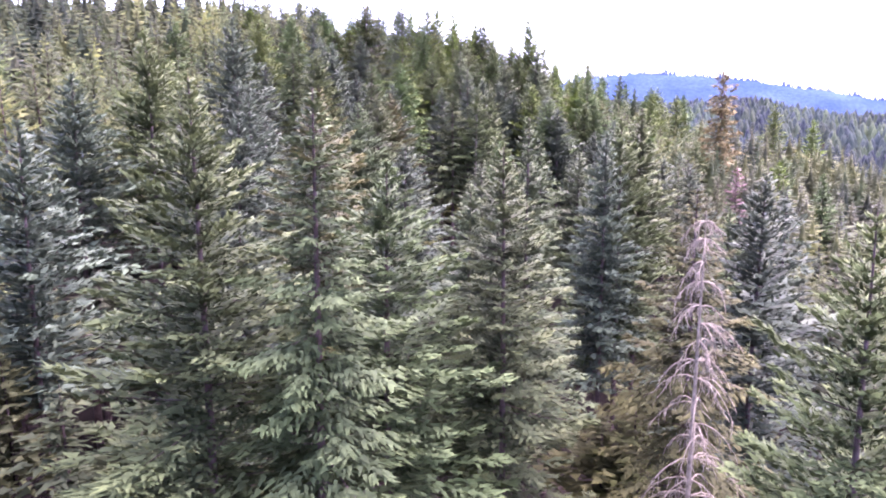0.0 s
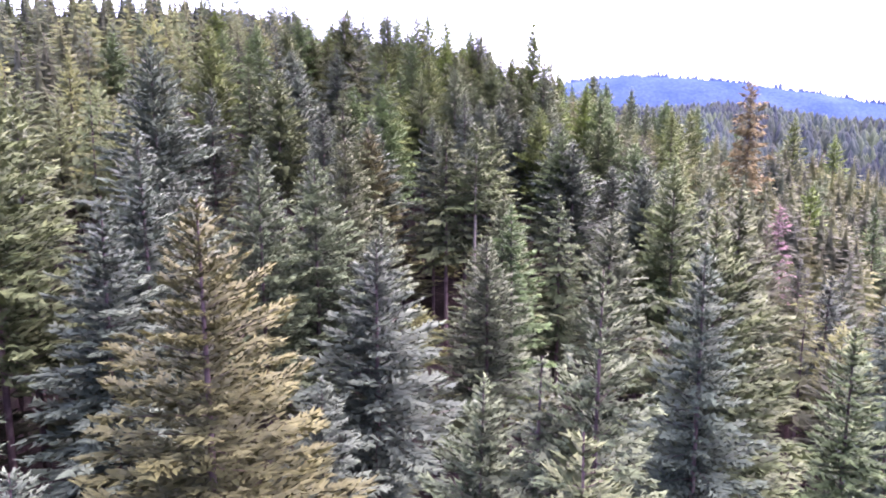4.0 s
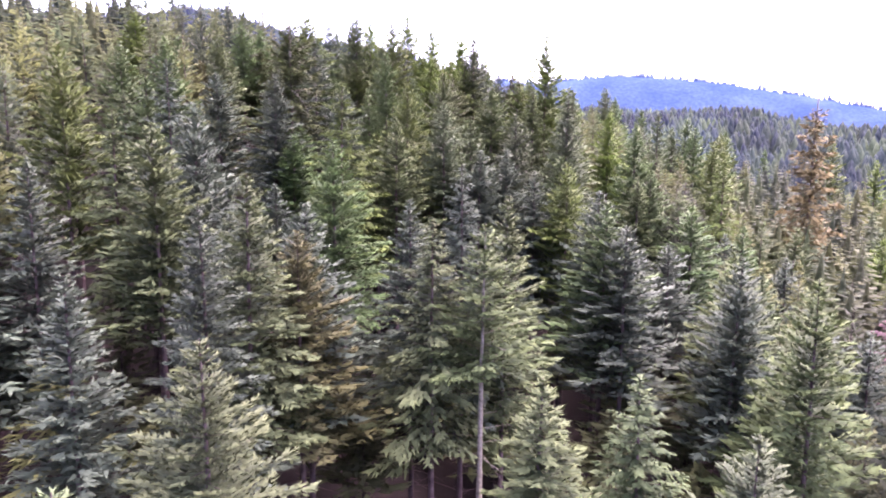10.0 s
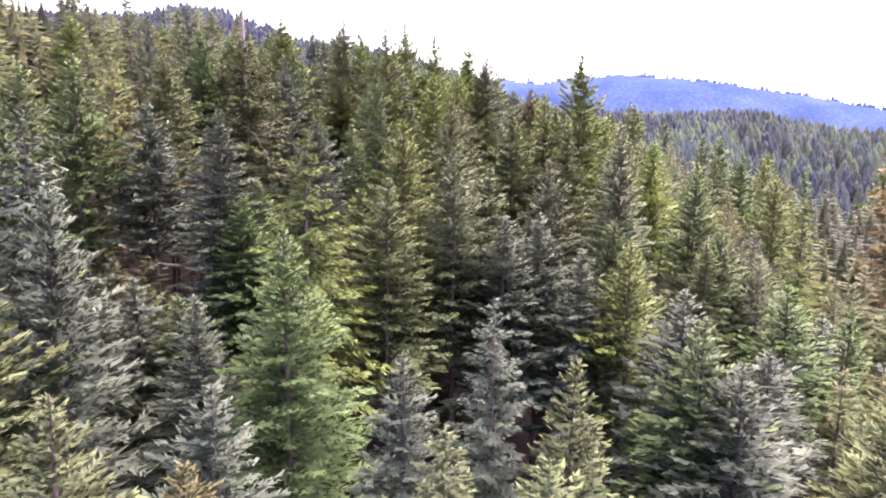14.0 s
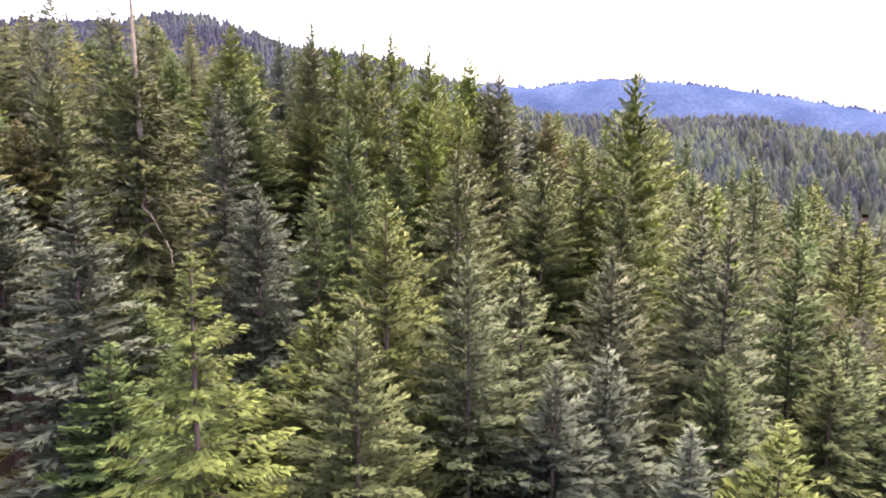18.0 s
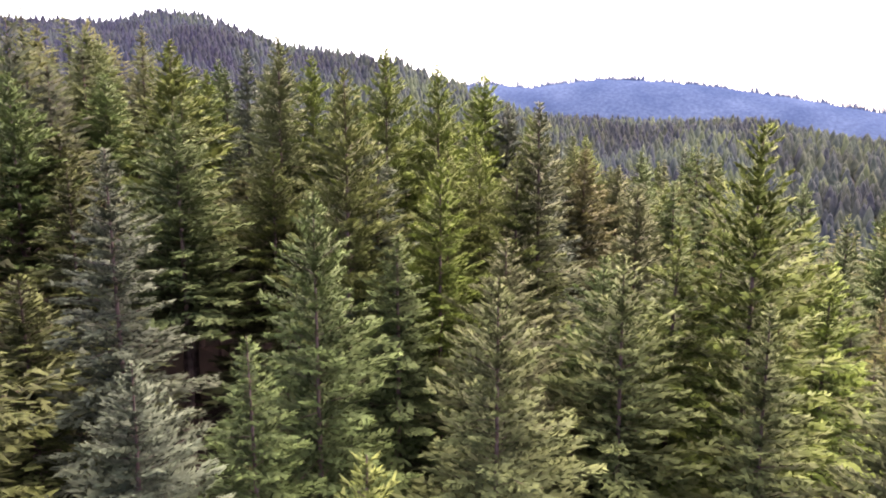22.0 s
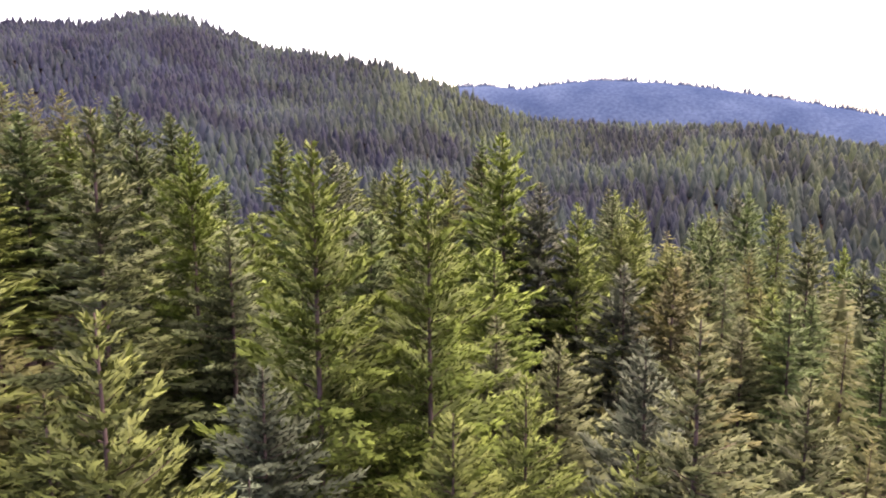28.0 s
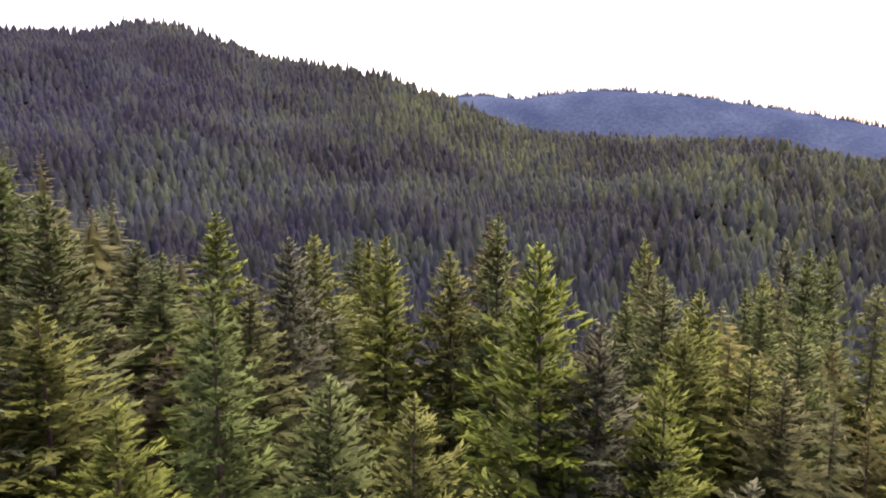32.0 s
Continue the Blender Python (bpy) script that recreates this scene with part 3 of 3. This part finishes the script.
broken_limb(bare_top(conifer(-11.82, 105.53, 61.79, "dark", "old"), 4.6), [(0.00, 0.00, 55.90), (0.38, -1.30, 55.60), (0.93, -1.78, 55.28), (1.36, -2.09, 54.67), (1.73, -2.29, 54.12), (1.91, -2.36, 53.73), (1.98, -2.45, 53.11)])
conifer(31.45, 105.68, 42.20, "blue", "fir", level=2)
conifer(14.78, 106.09, 54.83, "sage", "spruce")
conifer(-19.07, 106.15, 57.67, "blue", "fir", level=1)
conifer(-23.90, 106.73, 49.87, "rusty", "spruce", level=1)
conifer(-28.34, 107.09, 60.53, "green", "fir", level=2)
conifer(22.69, 107.17, 47.86, "olive", "spruce", level=1)
conifer(-7.13, 107.31, 56.48, "blue", "fir", level=4)
conifer(24.58, 108.83, 48.45, "green", "fir", level=1)
conifer(16.28, 109.80, 56.48, "olive", "spruce", level=1)
conifer(2.89, 109.87, 58.18, "olive", "fir", level=4)
conifer(-4.86, 110.21, 56.37, "green", "spruce", level=4)
conifer(12.46, 111.46, 56.92, "olive", "spruce")
conifer(29.26, 111.60, 45.68, "olive", "fir", level=2)
conifer(43.03, 112.90, 41.90, "olive", "fir", level=2)
conifer(-3.19, 113.53, 60.59, "green", "fir", level=4)
conifer(24.48, 113.97, 53.41, "green", "fir", level=1)
conifer(8.42, 114.73, 58.12, "olive", "fir")
conifer(-11.01, 115.35, 62.16, "blue", "spruce", level=4)
conifer(-17.00, 124.50, 61.50, "dark", "spruce")
conifer(-15.33, 116.73, 57.20, "dark", "fir")
conifer(-22.60, 130.00, 66.50, "green", "fir", level=1)
conifer(-20.90, 131.70, 63.50, "dark", "fir", level=1)
conifer(14.74, 116.85, 63.19, "yellow", "fir")
conifer(11.69, 117.35, 58.90, "yellow", "spruce", level=4)
conifer(-24.05, 117.43, 60.13, "rusty", "fir", level=1)
conifer(36.51, 117.85, 50.29, "yellow", "hemlock", level=2)
conifer(-26.59, 118.05, 62.91, "green", "spruce", level=2)
conifer(-0.34, 118.35, 58.55, "green", "spruce", level=4)
conifer(4.22, 117.24, 58.46, "olive", "fir", level=4)
conifer(-22.57, 119.25, 63.29, "olive", "fir", level=1)
conifer(6.12, 125.96, 61.77, "yellow", "fir", level=4)
conifer(9.44, 120.64, 57.07, "green", "fir")
conifer(12.54, 120.78, 56.20, "green", "spruce")
conifer(-2.81, 122.24, 65.87, "yellow", "fir", level=4)
conifer(-12.40, 126.80, 63.94, "green", "fir", width=1.30)
conifer(-1.32, 123.98, 62.53, "blue", "hemlock", level=4)
conifer(1.73, 122.01, 61.62, "yellow", "fir", level=4)
conifer(7.17, 125.71, 64.67, "olive", "spruce", level=4)
conifer(25.35, 127.42, 55.49, "yellow", "fir", level=1)
conifer(2.42, 127.68, 62.05, "yellow", "fir", level=4)
bare_top(conifer(53.33, 128.13, 55.89, "tan", "old", level=3), 2.2)
conifer(4.37, 129.07, 62.37, "yellow", "fir", level=4)
conifer(9.06, 133.29, 62.04, "blue", "fir")
conifer(-13.17, 130.68, 65.49, "olive", "hemlock", level=1)
conifer(-7.80, 129.98, 61.90, "dark", "fir", level=4)
conifer(66.93, 131.47, 38.31, "yellow", "fir", level=3)
conifer(41.30, 131.68, 51.90, "yellow", "fir", level=2)
conifer(-1.14, 131.89, 68.27, "yellow", "fir", level=4)
conifer(-2.15, 129.18, 62.76, "blue", "fir", level=4)
conifer(2.08, 132.79, 67.44, "yellow", "fir", level=4)
conifer(-37.38, 133.07, 68.34, "yellow", "fir", level=2)
conifer(21.86, 134.02, 58.69, "yellow", "hemlock", level=1)
conifer(-8.11, 134.52, 69.35, "olive", "spruce", level=4)
conifer(-15.06, 134.71, 69.10, "yellow", "fir", level=1)
conifer(4.83, 137.26, 61.83, "olive", "spruce")
conifer(16.37, 135.84, 59.69, "olive", "fir", level=1)
conifer(-4.84, 137.15, 65.33, "sage", "fir", level=4)
conifer(70.92, 137.32, 38.90, "green", "fir", level=3)
conifer(7.51, 138.26, 60.72, "olive", "fir", level=1)
conifer(-6.70, 139.15, 68.75, "yellow", "fir", level=4)
conifer(-9.35, 141.14, 69.51, "green", "fir")
conifer(46.23, 141.97, 51.17, "olive", "fir", level=2)
conifer(5.52, 142.87, 63.46, "yellow", "fir")
conifer(2.50, 146.23, 65.15, "yellow", "fir")
conifer(15.01, 144.98, 62.18, "rusty", "fir")
conifer(-23.58, 144.46, 68.15, "green", "fir", level=1)
conifer(37.95, 144.51, 56.78, "green", "spruce", level=2)
conifer(12.84, 146.31, 62.12, "blue", "fir")
conifer(-6.11, 146.78, 64.91, "yellow", "fir")
conifer(-33.44, 148.34, 69.98, "green", "fir", level=2)
conifer(11.00, 148.73, 65.17, "yellow", "fir", level=1)
conifer(9.24, 150.35, 66.23, "blue", "fir")
conifer(-20.74, 149.49, 67.92, "yellow", "spruce", level=1)
conifer(-0.29, 149.90, 64.64, "green", "fir", level=1)
conifer(46.45, 150.53, 54.40, "green", "fir", level=2)
conifer(-27.56, 150.61, 72.36, "olive", "fir", level=2)
conifer(-4.40, 150.88, 67.86, "green", "spruce", level=1)
conifer(-14.07, 151.12, 71.00, "blue", "spruce", level=1)
conifer(7.17, 151.37, 69.11, "yellow", "fir", level=1)
conifer(22.59, 152.11, 57.85, "olive", "fir", level=1)
conifer(25.58, 152.12, 59.23, "green", "spruce", level=1)
conifer(43.47, 152.64, 54.28, "green", "spruce", level=2)
conifer(-11.69, 153.43, 66.43, "yellow", "fir", level=1)
conifer(-20.61, 153.50, 70.28, "green", "fir", level=1)
conifer(26.04, 154.91, 58.91, "yellow", "spruce", level=1)
conifer(-18.88, 155.52, 69.69, "yellow", "spruce", level=1)
conifer(-4.78, 158.09, 66.54, "olive", "spruce", level=1)
conifer(36.88, 158.16, 55.36, "green", "fir", level=2)
conifer(-13.80, 158.62, 70.55, "green", "fir", level=1)
conifer(-18.22, 159.65, 70.36, "green", "spruce", level=1)
conifer(22.97, 160.96, 60.52, "olive", "fir", level=1)
conifer(32.97, 160.97, 56.90, "green", "spruce", level=2)
conifer(-3.50, 161.77, 68.06, "blue", "fir", level=1)
conifer(-31.21, 161.98, 72.17, "yellow", "fir", level=2)
conifer(-7.31, 162.38, 69.27, "yellow", "spruce", level=1)
conifer(7.60, 164.04, 69.17, "green", "spruce", level=1)
conifer(57.37, 164.78, 53.73, "yellow", "fir", level=3)
conifer(-1.71, 165.01, 64.27, "olive", "spruce", level=1)
conifer(23.50, 165.42, 60.27, "yellow", "fir", level=2)
conifer(19.23, 165.45, 62.55, "yellow", "fir", level=2)
conifer(35.48, 165.73, 61.93, "olive", "fir", level=2)
conifer(-39.43, 166.35, 72.56, "yellow", "hemlock", level=2)
conifer(27.80, 167.39, 62.00, "green", "fir", level=2)
conifer(21.14, 167.59, 63.93, "yellow", "fir", level=2)
conifer(5.23, 167.99, 66.45, "yellow", "fir", level=2)
conifer(1.29, 168.06, 67.38, "yellow", "fir", level=2)
conifer(-21.29, 168.40, 72.41, "green", "spruce", level=2)
conifer(-3.41, 170.87, 67.10, "yellow", "fir", level=2)
conifer(61.28, 171.07, 54.48, "green", "fir", level=3)
conifer(8.32, 171.26, 67.94, "rusty", "fir", level=2)
conifer(20.69, 172.36, 63.92, "green", "fir", level=2)
conifer(37.11, 172.95, 63.08, "yellow", "hemlock", level=2)
conifer(-15.28, 176.82, 65.29, "green", "spruce", level=2)
conifer(36.94, 177.27, 59.37, "green", "spruce", level=2)
conifer(-0.21, 177.84, 66.04, "yellow", "spruce", level=2)
conifer(20.81, 179.84, 60.96, "green", "fir", level=2)
conifer(23.22, 181.47, 64.11, "olive", "spruce", level=2)
conifer(90.36, 182.26, 52.91, "yellow", "fir", level=3)
conifer(34.27, 183.16, 61.16, "green", "spruce", level=2)
conifer(102.83, 185.14, 48.85, "yellow", "fir", level=3)
conifer(-1.52, 185.23, 65.30, "green", "spruce", level=2)
conifer(-20.36, 185.38, 64.98, "green", "fir", level=2)
conifer(59.17, 185.51, 57.58, "green", "fir", level=3)
conifer(56.18, 186.85, 55.25, "green", "fir", level=3)
conifer(38.63, 187.81, 60.92, "olive", "hemlock", level=2)
conifer(36.27, 189.56, 59.47, "green", "spruce", level=2)
conifer(79.73, 190.33, 50.97, "green", "spruce", level=3)
conifer(39.38, 191.91, 60.61, "yellow", "fir", level=2)
conifer(32.36, 206.39, 62.58, "yellow", "fir", level=3)
conifer(45.56, 194.31, 62.82, "green", "fir", level=2)
conifer(48.09, 202.37, 62.77, "blue", "fir", level=3)
conifer(67.41, 205.06, 50.48, "green", "fir", level=3)
conifer(55.63, 205.24, 61.02, "green", "fir", level=3)
conifer(70.39, 210.38, 53.43, "yellow", "fir", level=3)

# ---- the rest of the woods ----


def kite_tree(rng, crown, count, reach):
    """A whole conifer of broad drooping boughs for the crowd: one mesh, unit height."""
    vs, fs, n = [], [], 0
    for i in range(count):
        h = 0.1 + (crown - 0.1) * ((i + rng.uniform(0, 1)) / count) ** 0.95
        a = i * 2.4 + rng.normal(0, 0.3)
        length = (reach(h) + 0.15) * rng.uniform(0.75, 1.2)
        out, side = np.array((math.cos(a), math.sin(a), 0.0)), np.array((-math.sin(a), math.cos(a), 0.0))
        up = 0.7 * math.exp(-h / 3.0) - 0.25 * (1 - math.exp(-h / 5.0)) + rng.normal(0, 0.15)
        p = np.array((0, 0, UNIT - h))
        q = p + out * length * 0.62 + np.array((0, 0, up * length * 0.62))
        w = 0.17 * length + 0.10
        lean = rng.uniform(-0.35, 0.35)
        tip = p + out * length + np.array((0, 0, up * length - 0.02 * length))
        vs += [p + np.array((0, 0, 0.2)), q + side * w + np.array((0, 0, lean * w)), tip, q - side * w - np.array((0, 0, lean * w))]
        fs += [(n, n + 1, n + 2), (n, n + 2, n + 3)]
        n += 4
    v, f = tube([(0, 0, 0), (0, 0, UNIT * 0.6), (0, 0, UNIT)], [0.24, 0.14, 0.01], 4)
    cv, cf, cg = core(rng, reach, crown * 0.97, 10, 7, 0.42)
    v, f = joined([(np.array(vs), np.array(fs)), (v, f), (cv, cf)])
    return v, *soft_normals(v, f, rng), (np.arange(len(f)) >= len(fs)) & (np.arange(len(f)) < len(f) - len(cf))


def tier_tree(rng, tiers, sides, radius=4.0, round_off=1.0, notch=0.3):
    """A far conifer of ragged skirts; round_off below 1 gives a fuller top."""
    pieces = []
    for i in range(tiers):
        h0 = UNIT * (1 - 0.80 * i / tiers)
        h1 = UNIT * (1 - 0.80 * (i + 1.25) / tiers)
        r = radius * ((i + 1) / tiers) ** round_off * rng.uniform(0.85, 1.15)
        a = np.linspace(0, 2 * math.pi, sides, endpoint=False) + rng.uniform(0, 1)
        rad = r * np.where(np.arange(sides) % 2 == 0, rng.uniform(0.88, 1.12, sides), rng.uniform(0.9, 1.1, sides) - notch)
        ring = np.stack([np.cos(a) * rad, np.sin(a) * rad, h1 + rng.normal(0, 0.5, sides)], 1)
        v = np.concatenate([[(0, 0, h0)], ring])
        f = np.array([(0, 1 + j, 1 + (j + 1) % sides) for j in range(sides)])
        pieces.append((v, f))
    v, f = joined(pieces)
    # one island per tree: the skirts share their axis
    f = np.concatenate([f, [(i * (sides + 1), (i + 1) * (sides + 1), (i + 1) * (sides + 1) + 1) for i in range(tiers - 1)]])
    return v, *soft_normals(v, f, rng, 0.10, 0.45), np.zeros(len(f))


def spire_tree(rng, rings, sides, radius, uneven, taper):
    """A far conifer as one closed spire: a full crown that narrows to a point, uneven all round."""
    a = np.linspace(0, 2 * math.pi, sides, endpoint=False) + rng.uniform(0, 1)
    vs = [np.array([(0, 0, UNIT)])]
    for i in range(rings):
        t = (i + 1) / rings
        r = radius * t ** taper * rng.uniform(1 - uneven, 1 + uneven, sides)
        vs.append(np.stack([np.cos(a + 0.4 * i) * r, np.sin(a + 0.4 * i) * r, UNIT * (1 - 0.9 * t) + rng.normal(0, 0.5, sides)], 1))
    f = [(0, 1 + j, 1 + (j + 1) % sides) for j in range(sides)]
    for i in range(rings - 1):
        for j in range(sides):
            p, q = 1 + i * sides + j, 1 + i * sides + (j + 1) % sides
            f += [(p, p + sides, q + sides), (p, q + sides, q)]
    v = np.concatenate(vs)
    return v, *soft_normals(v, np.array(f), rng, 0.14, 0.45), np.zeros(len(f))


def crowd(name, label, models, places, material):
    """Many trees in one mesh. places: x, y, base, height, width, turn, model."""
    vs, fs, ns, tones, dark, n = [], [], [], [], [], 0
    chance = np.random.default_rng(len(places))
    for x, y, base, height, wide, turn, k in places:
        v, f, nrm, inner = models[k]
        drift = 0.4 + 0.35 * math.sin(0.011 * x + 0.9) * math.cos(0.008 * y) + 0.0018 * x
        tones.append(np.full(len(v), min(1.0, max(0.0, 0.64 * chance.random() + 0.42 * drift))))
        dark.append(inner)
        c, s = math.cos(turn) * wide, math.sin(turn) * wide
        vs.append(np.stack([x + v[:, 0] * c - v[:, 1] * s, y + v[:, 0] * s + v[:, 1] * c, base + v[:, 2] * (height / UNIT)], 1).astype(np.float32))
        c, s = math.cos(turn), math.sin(turn)
        ns.append(np.stack([nrm[:, 0] * c - nrm[:, 1] * s, nrm[:, 0] * s + nrm[:, 1] * c, nrm[:, 2]], 1))
        fs.append(f + n)
        n += len(v)
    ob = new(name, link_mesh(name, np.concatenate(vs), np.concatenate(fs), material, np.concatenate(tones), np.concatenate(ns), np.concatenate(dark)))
    return tagged(ob, label, "woods", kind="stuff")


rng = np.random.default_rng(5)


def raw_tree(style, seed):
    """A middling conifer as plain arrays, for the crowd beside the path."""
    r = np.random.default_rng(seed)
    crown, dense, reach, droop, lift, ragged, hang, sparse = STYLES[style]
    rows = boughs(r, crown * 0.8, dense * 0.6, reach, droop, lift, ragged, sparse)
    v, f, g, nrm = crown_arrays(r, style, rows, 2900, 1.85)
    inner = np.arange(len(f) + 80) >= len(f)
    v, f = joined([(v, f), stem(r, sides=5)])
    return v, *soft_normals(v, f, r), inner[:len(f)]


BESIDE = [raw_tree(("fir", "spruce", "fir", "hemlock")[i % 4], 70 + i) for i in range(6)]
LOW = [kite_tree(rng, rng.uniform(11, 13), 80, (wide_reach, slim_reach, wide_reach)[i % 3]) for i in range(6)]
TAKEN = np.array(PLACED)
SPOTS, SPOTS_BESIDE = [], []
for gx in np.arange(-150, 190, 4.9):
    for gy in np.arange(9, 262, 4.9):
        x, y = gx + rng.uniform(-1.7, 1.7), gy + rng.uniform(-1.7, 1.7)
        lower, wide, turn, k = rng.uniform(0, 1), rng.uniform(0.8, 1.2), rng.uniform(0, 6.28), int(rng.integers(6))
        if abs(x) > 0.80 * y + 14 or (y > 205 and math.hypot(x - 2, y - 128) > 118):
            continue
        if np.min((TAKEN[:, 0] - x) ** 2 + (TAKEN[:, 1] - y) ** 2) < 2.4 ** 2:
            continue
        if y < 24 and -6 < x < 14:
            continue
        if abs(x - 2) < 3 and 60 < y < 72:
            continue
        tip = float(canopy(x, y)) + (-0.5 if abs(x) > 24 else -10.5) - 5.0 * lower
        if abs(x - 1) < 9:
            tip = min(tip - 2.0, 40 + 0.25 * y - 7.5)
        base = float(ground_at(x, y)) - 0.3
        if tip - base < 8:
            continue
        (SPOTS_BESIDE if abs(x - 1) < 42 and y < 180 else SPOTS).append((x, y, base, tip - base, wide, turn, k))
crowd("undergrowth_woods", "younger conifers crowded between the taller trees", BESIDE, SPOTS_BESIDE, NEAR_WOODS)
crowd("near_woods", "dense mixed stand of conifers in greys and greens", LOW, SPOTS, NEAR_WOODS)

FAR = [spire_tree(rng, 5, 7, 3.0, 0.2, 0.76) for i in range(8)]
MID = [spire_tree(rng, 7, 10, 3.0, 0.24, 0.70) for i in range(6)]
SPOTS_MID, SPOTS_FAR = [], []
d = 112.0
while d < 1120:
    step = 5.4 + d * 0.0033
    for a in np.arange(-44, 66, math.degrees(step / d)):
        b, e = radians(a + rng.uniform(-0.4, 0.4) * math.degrees(step / d)), d + rng.uniform(-0.45, 0.45) * step
        x, y = LAST[0] + e * math.sin(b), LAST[1] + e * math.cos(b)
        height, wide, turn, k = float(stand_height(x, y)) * rng.uniform(0.72, 1.18), rng.uniform(1.25, 1.7), rng.uniform(0, 6.28), int(rng.integers(6))
        if (y < 205 and abs(x) < 0.8 * y + 14 and x < 185) or e > np.interp(a, CREST_A, CREST_D) + 45:
            continue
        if -19.6 < a < -13.8 and e > np.interp(a, CREST_A, CREST_D) - 34:
            continue
        if e < 450:
            wide, height = wide * 0.86, height * 0.9
        (SPOTS_MID if e < 330 else SPOTS_FAR).append((x, y, float(ground_at(x, y)) - 0.5, height, wide, turn, k))
    d += step
# taller, sparse trees that stand out along the crest
for a in [*np.arange(-34, 12, 0.55), *np.arange(-19.6, -13.8, 0.36)]:
    if rng.random() < (0.9 if -20 < a < -9 else 0.55):
        b, e = radians(a + rng.uniform(-0.3, 0.3)), float(np.interp(a, CREST_A, CREST_D)) + rng.uniform(-22, 8)
        x, y = LAST[0] + e * math.sin(b), LAST[1] + e * math.cos(b)
        SPOTS_FAR.append((x, y, float(ground_at(x, y)) - 0.5, rng.uniform(12, 18) if -19.6 < a < -13.8 else rng.uniform(16, 24), rng.uniform(0.55, 0.9), rng.uniform(0, 6.28), int(rng.integers(6))))
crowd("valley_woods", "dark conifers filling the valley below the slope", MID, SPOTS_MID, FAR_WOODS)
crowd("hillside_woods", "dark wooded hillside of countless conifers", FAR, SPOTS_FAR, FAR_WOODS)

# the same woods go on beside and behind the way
SPOTS_ROUND = []
for gx in np.arange(-260, 300, 7.0):
    for gy in np.arange(-110, 262, 7.0):
        x, y = gx + rng.uniform(-2.2, 2.2), gy + rng.uniform(-2.2, 2.2)
        lower, wide, turn, k = rng.uniform(0, 1), rng.uniform(1.1, 1.5), rng.uniform(0, 6.28), int(rng.integers(6))
        seen = (abs(x) <= 0.80 * y + 14 and -150 < x < 190 and y > 9) or (abs(x) < 9 and y > -9)
        beyond = math.hypot(x - LAST[0], y - LAST[1]) > 112 and abs(math.degrees(math.atan2(x - LAST[0], y - LAST[1]))) < 60
        if not seen and not beyond:
            SPOTS_ROUND.append((x, y, float(ground_at(x, y)) - 0.3, TALL * (1.0 - 0.3 * lower), wide, turn, k))
NEAR_ROUND = [abs(p[0]) < 110 and p[1] < 150 for p in SPOTS_ROUND]
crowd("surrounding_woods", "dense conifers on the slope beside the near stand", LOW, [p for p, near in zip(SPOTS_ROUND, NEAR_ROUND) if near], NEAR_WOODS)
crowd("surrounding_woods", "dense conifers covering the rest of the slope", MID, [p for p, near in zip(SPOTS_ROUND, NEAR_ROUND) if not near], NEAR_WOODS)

# small trees along the far ridge, in its painted haze blue
SPOTS_RIDGE = []
for a in np.arange(2, 44, 0.11):
    for back in (0.56, 0.60, 0.63):
        if rng.random() > 0.62 + 0.45 * math.sin(a * 1.9) * math.sin(a * 0.83 + 1):
            continue
        u = (a + rng.uniform(-0.05, 0.05) + 40) / 100
        x, y, z = ridge_sheet(np.array([u]), np.array([back]))
        SPOTS_RIDGE.append((x[0], y[0], z[0] - 4, rng.uniform(14, 36), rng.uniform(0.8, 1.3), rng.uniform(0, 6), int(rng.integers(6))))
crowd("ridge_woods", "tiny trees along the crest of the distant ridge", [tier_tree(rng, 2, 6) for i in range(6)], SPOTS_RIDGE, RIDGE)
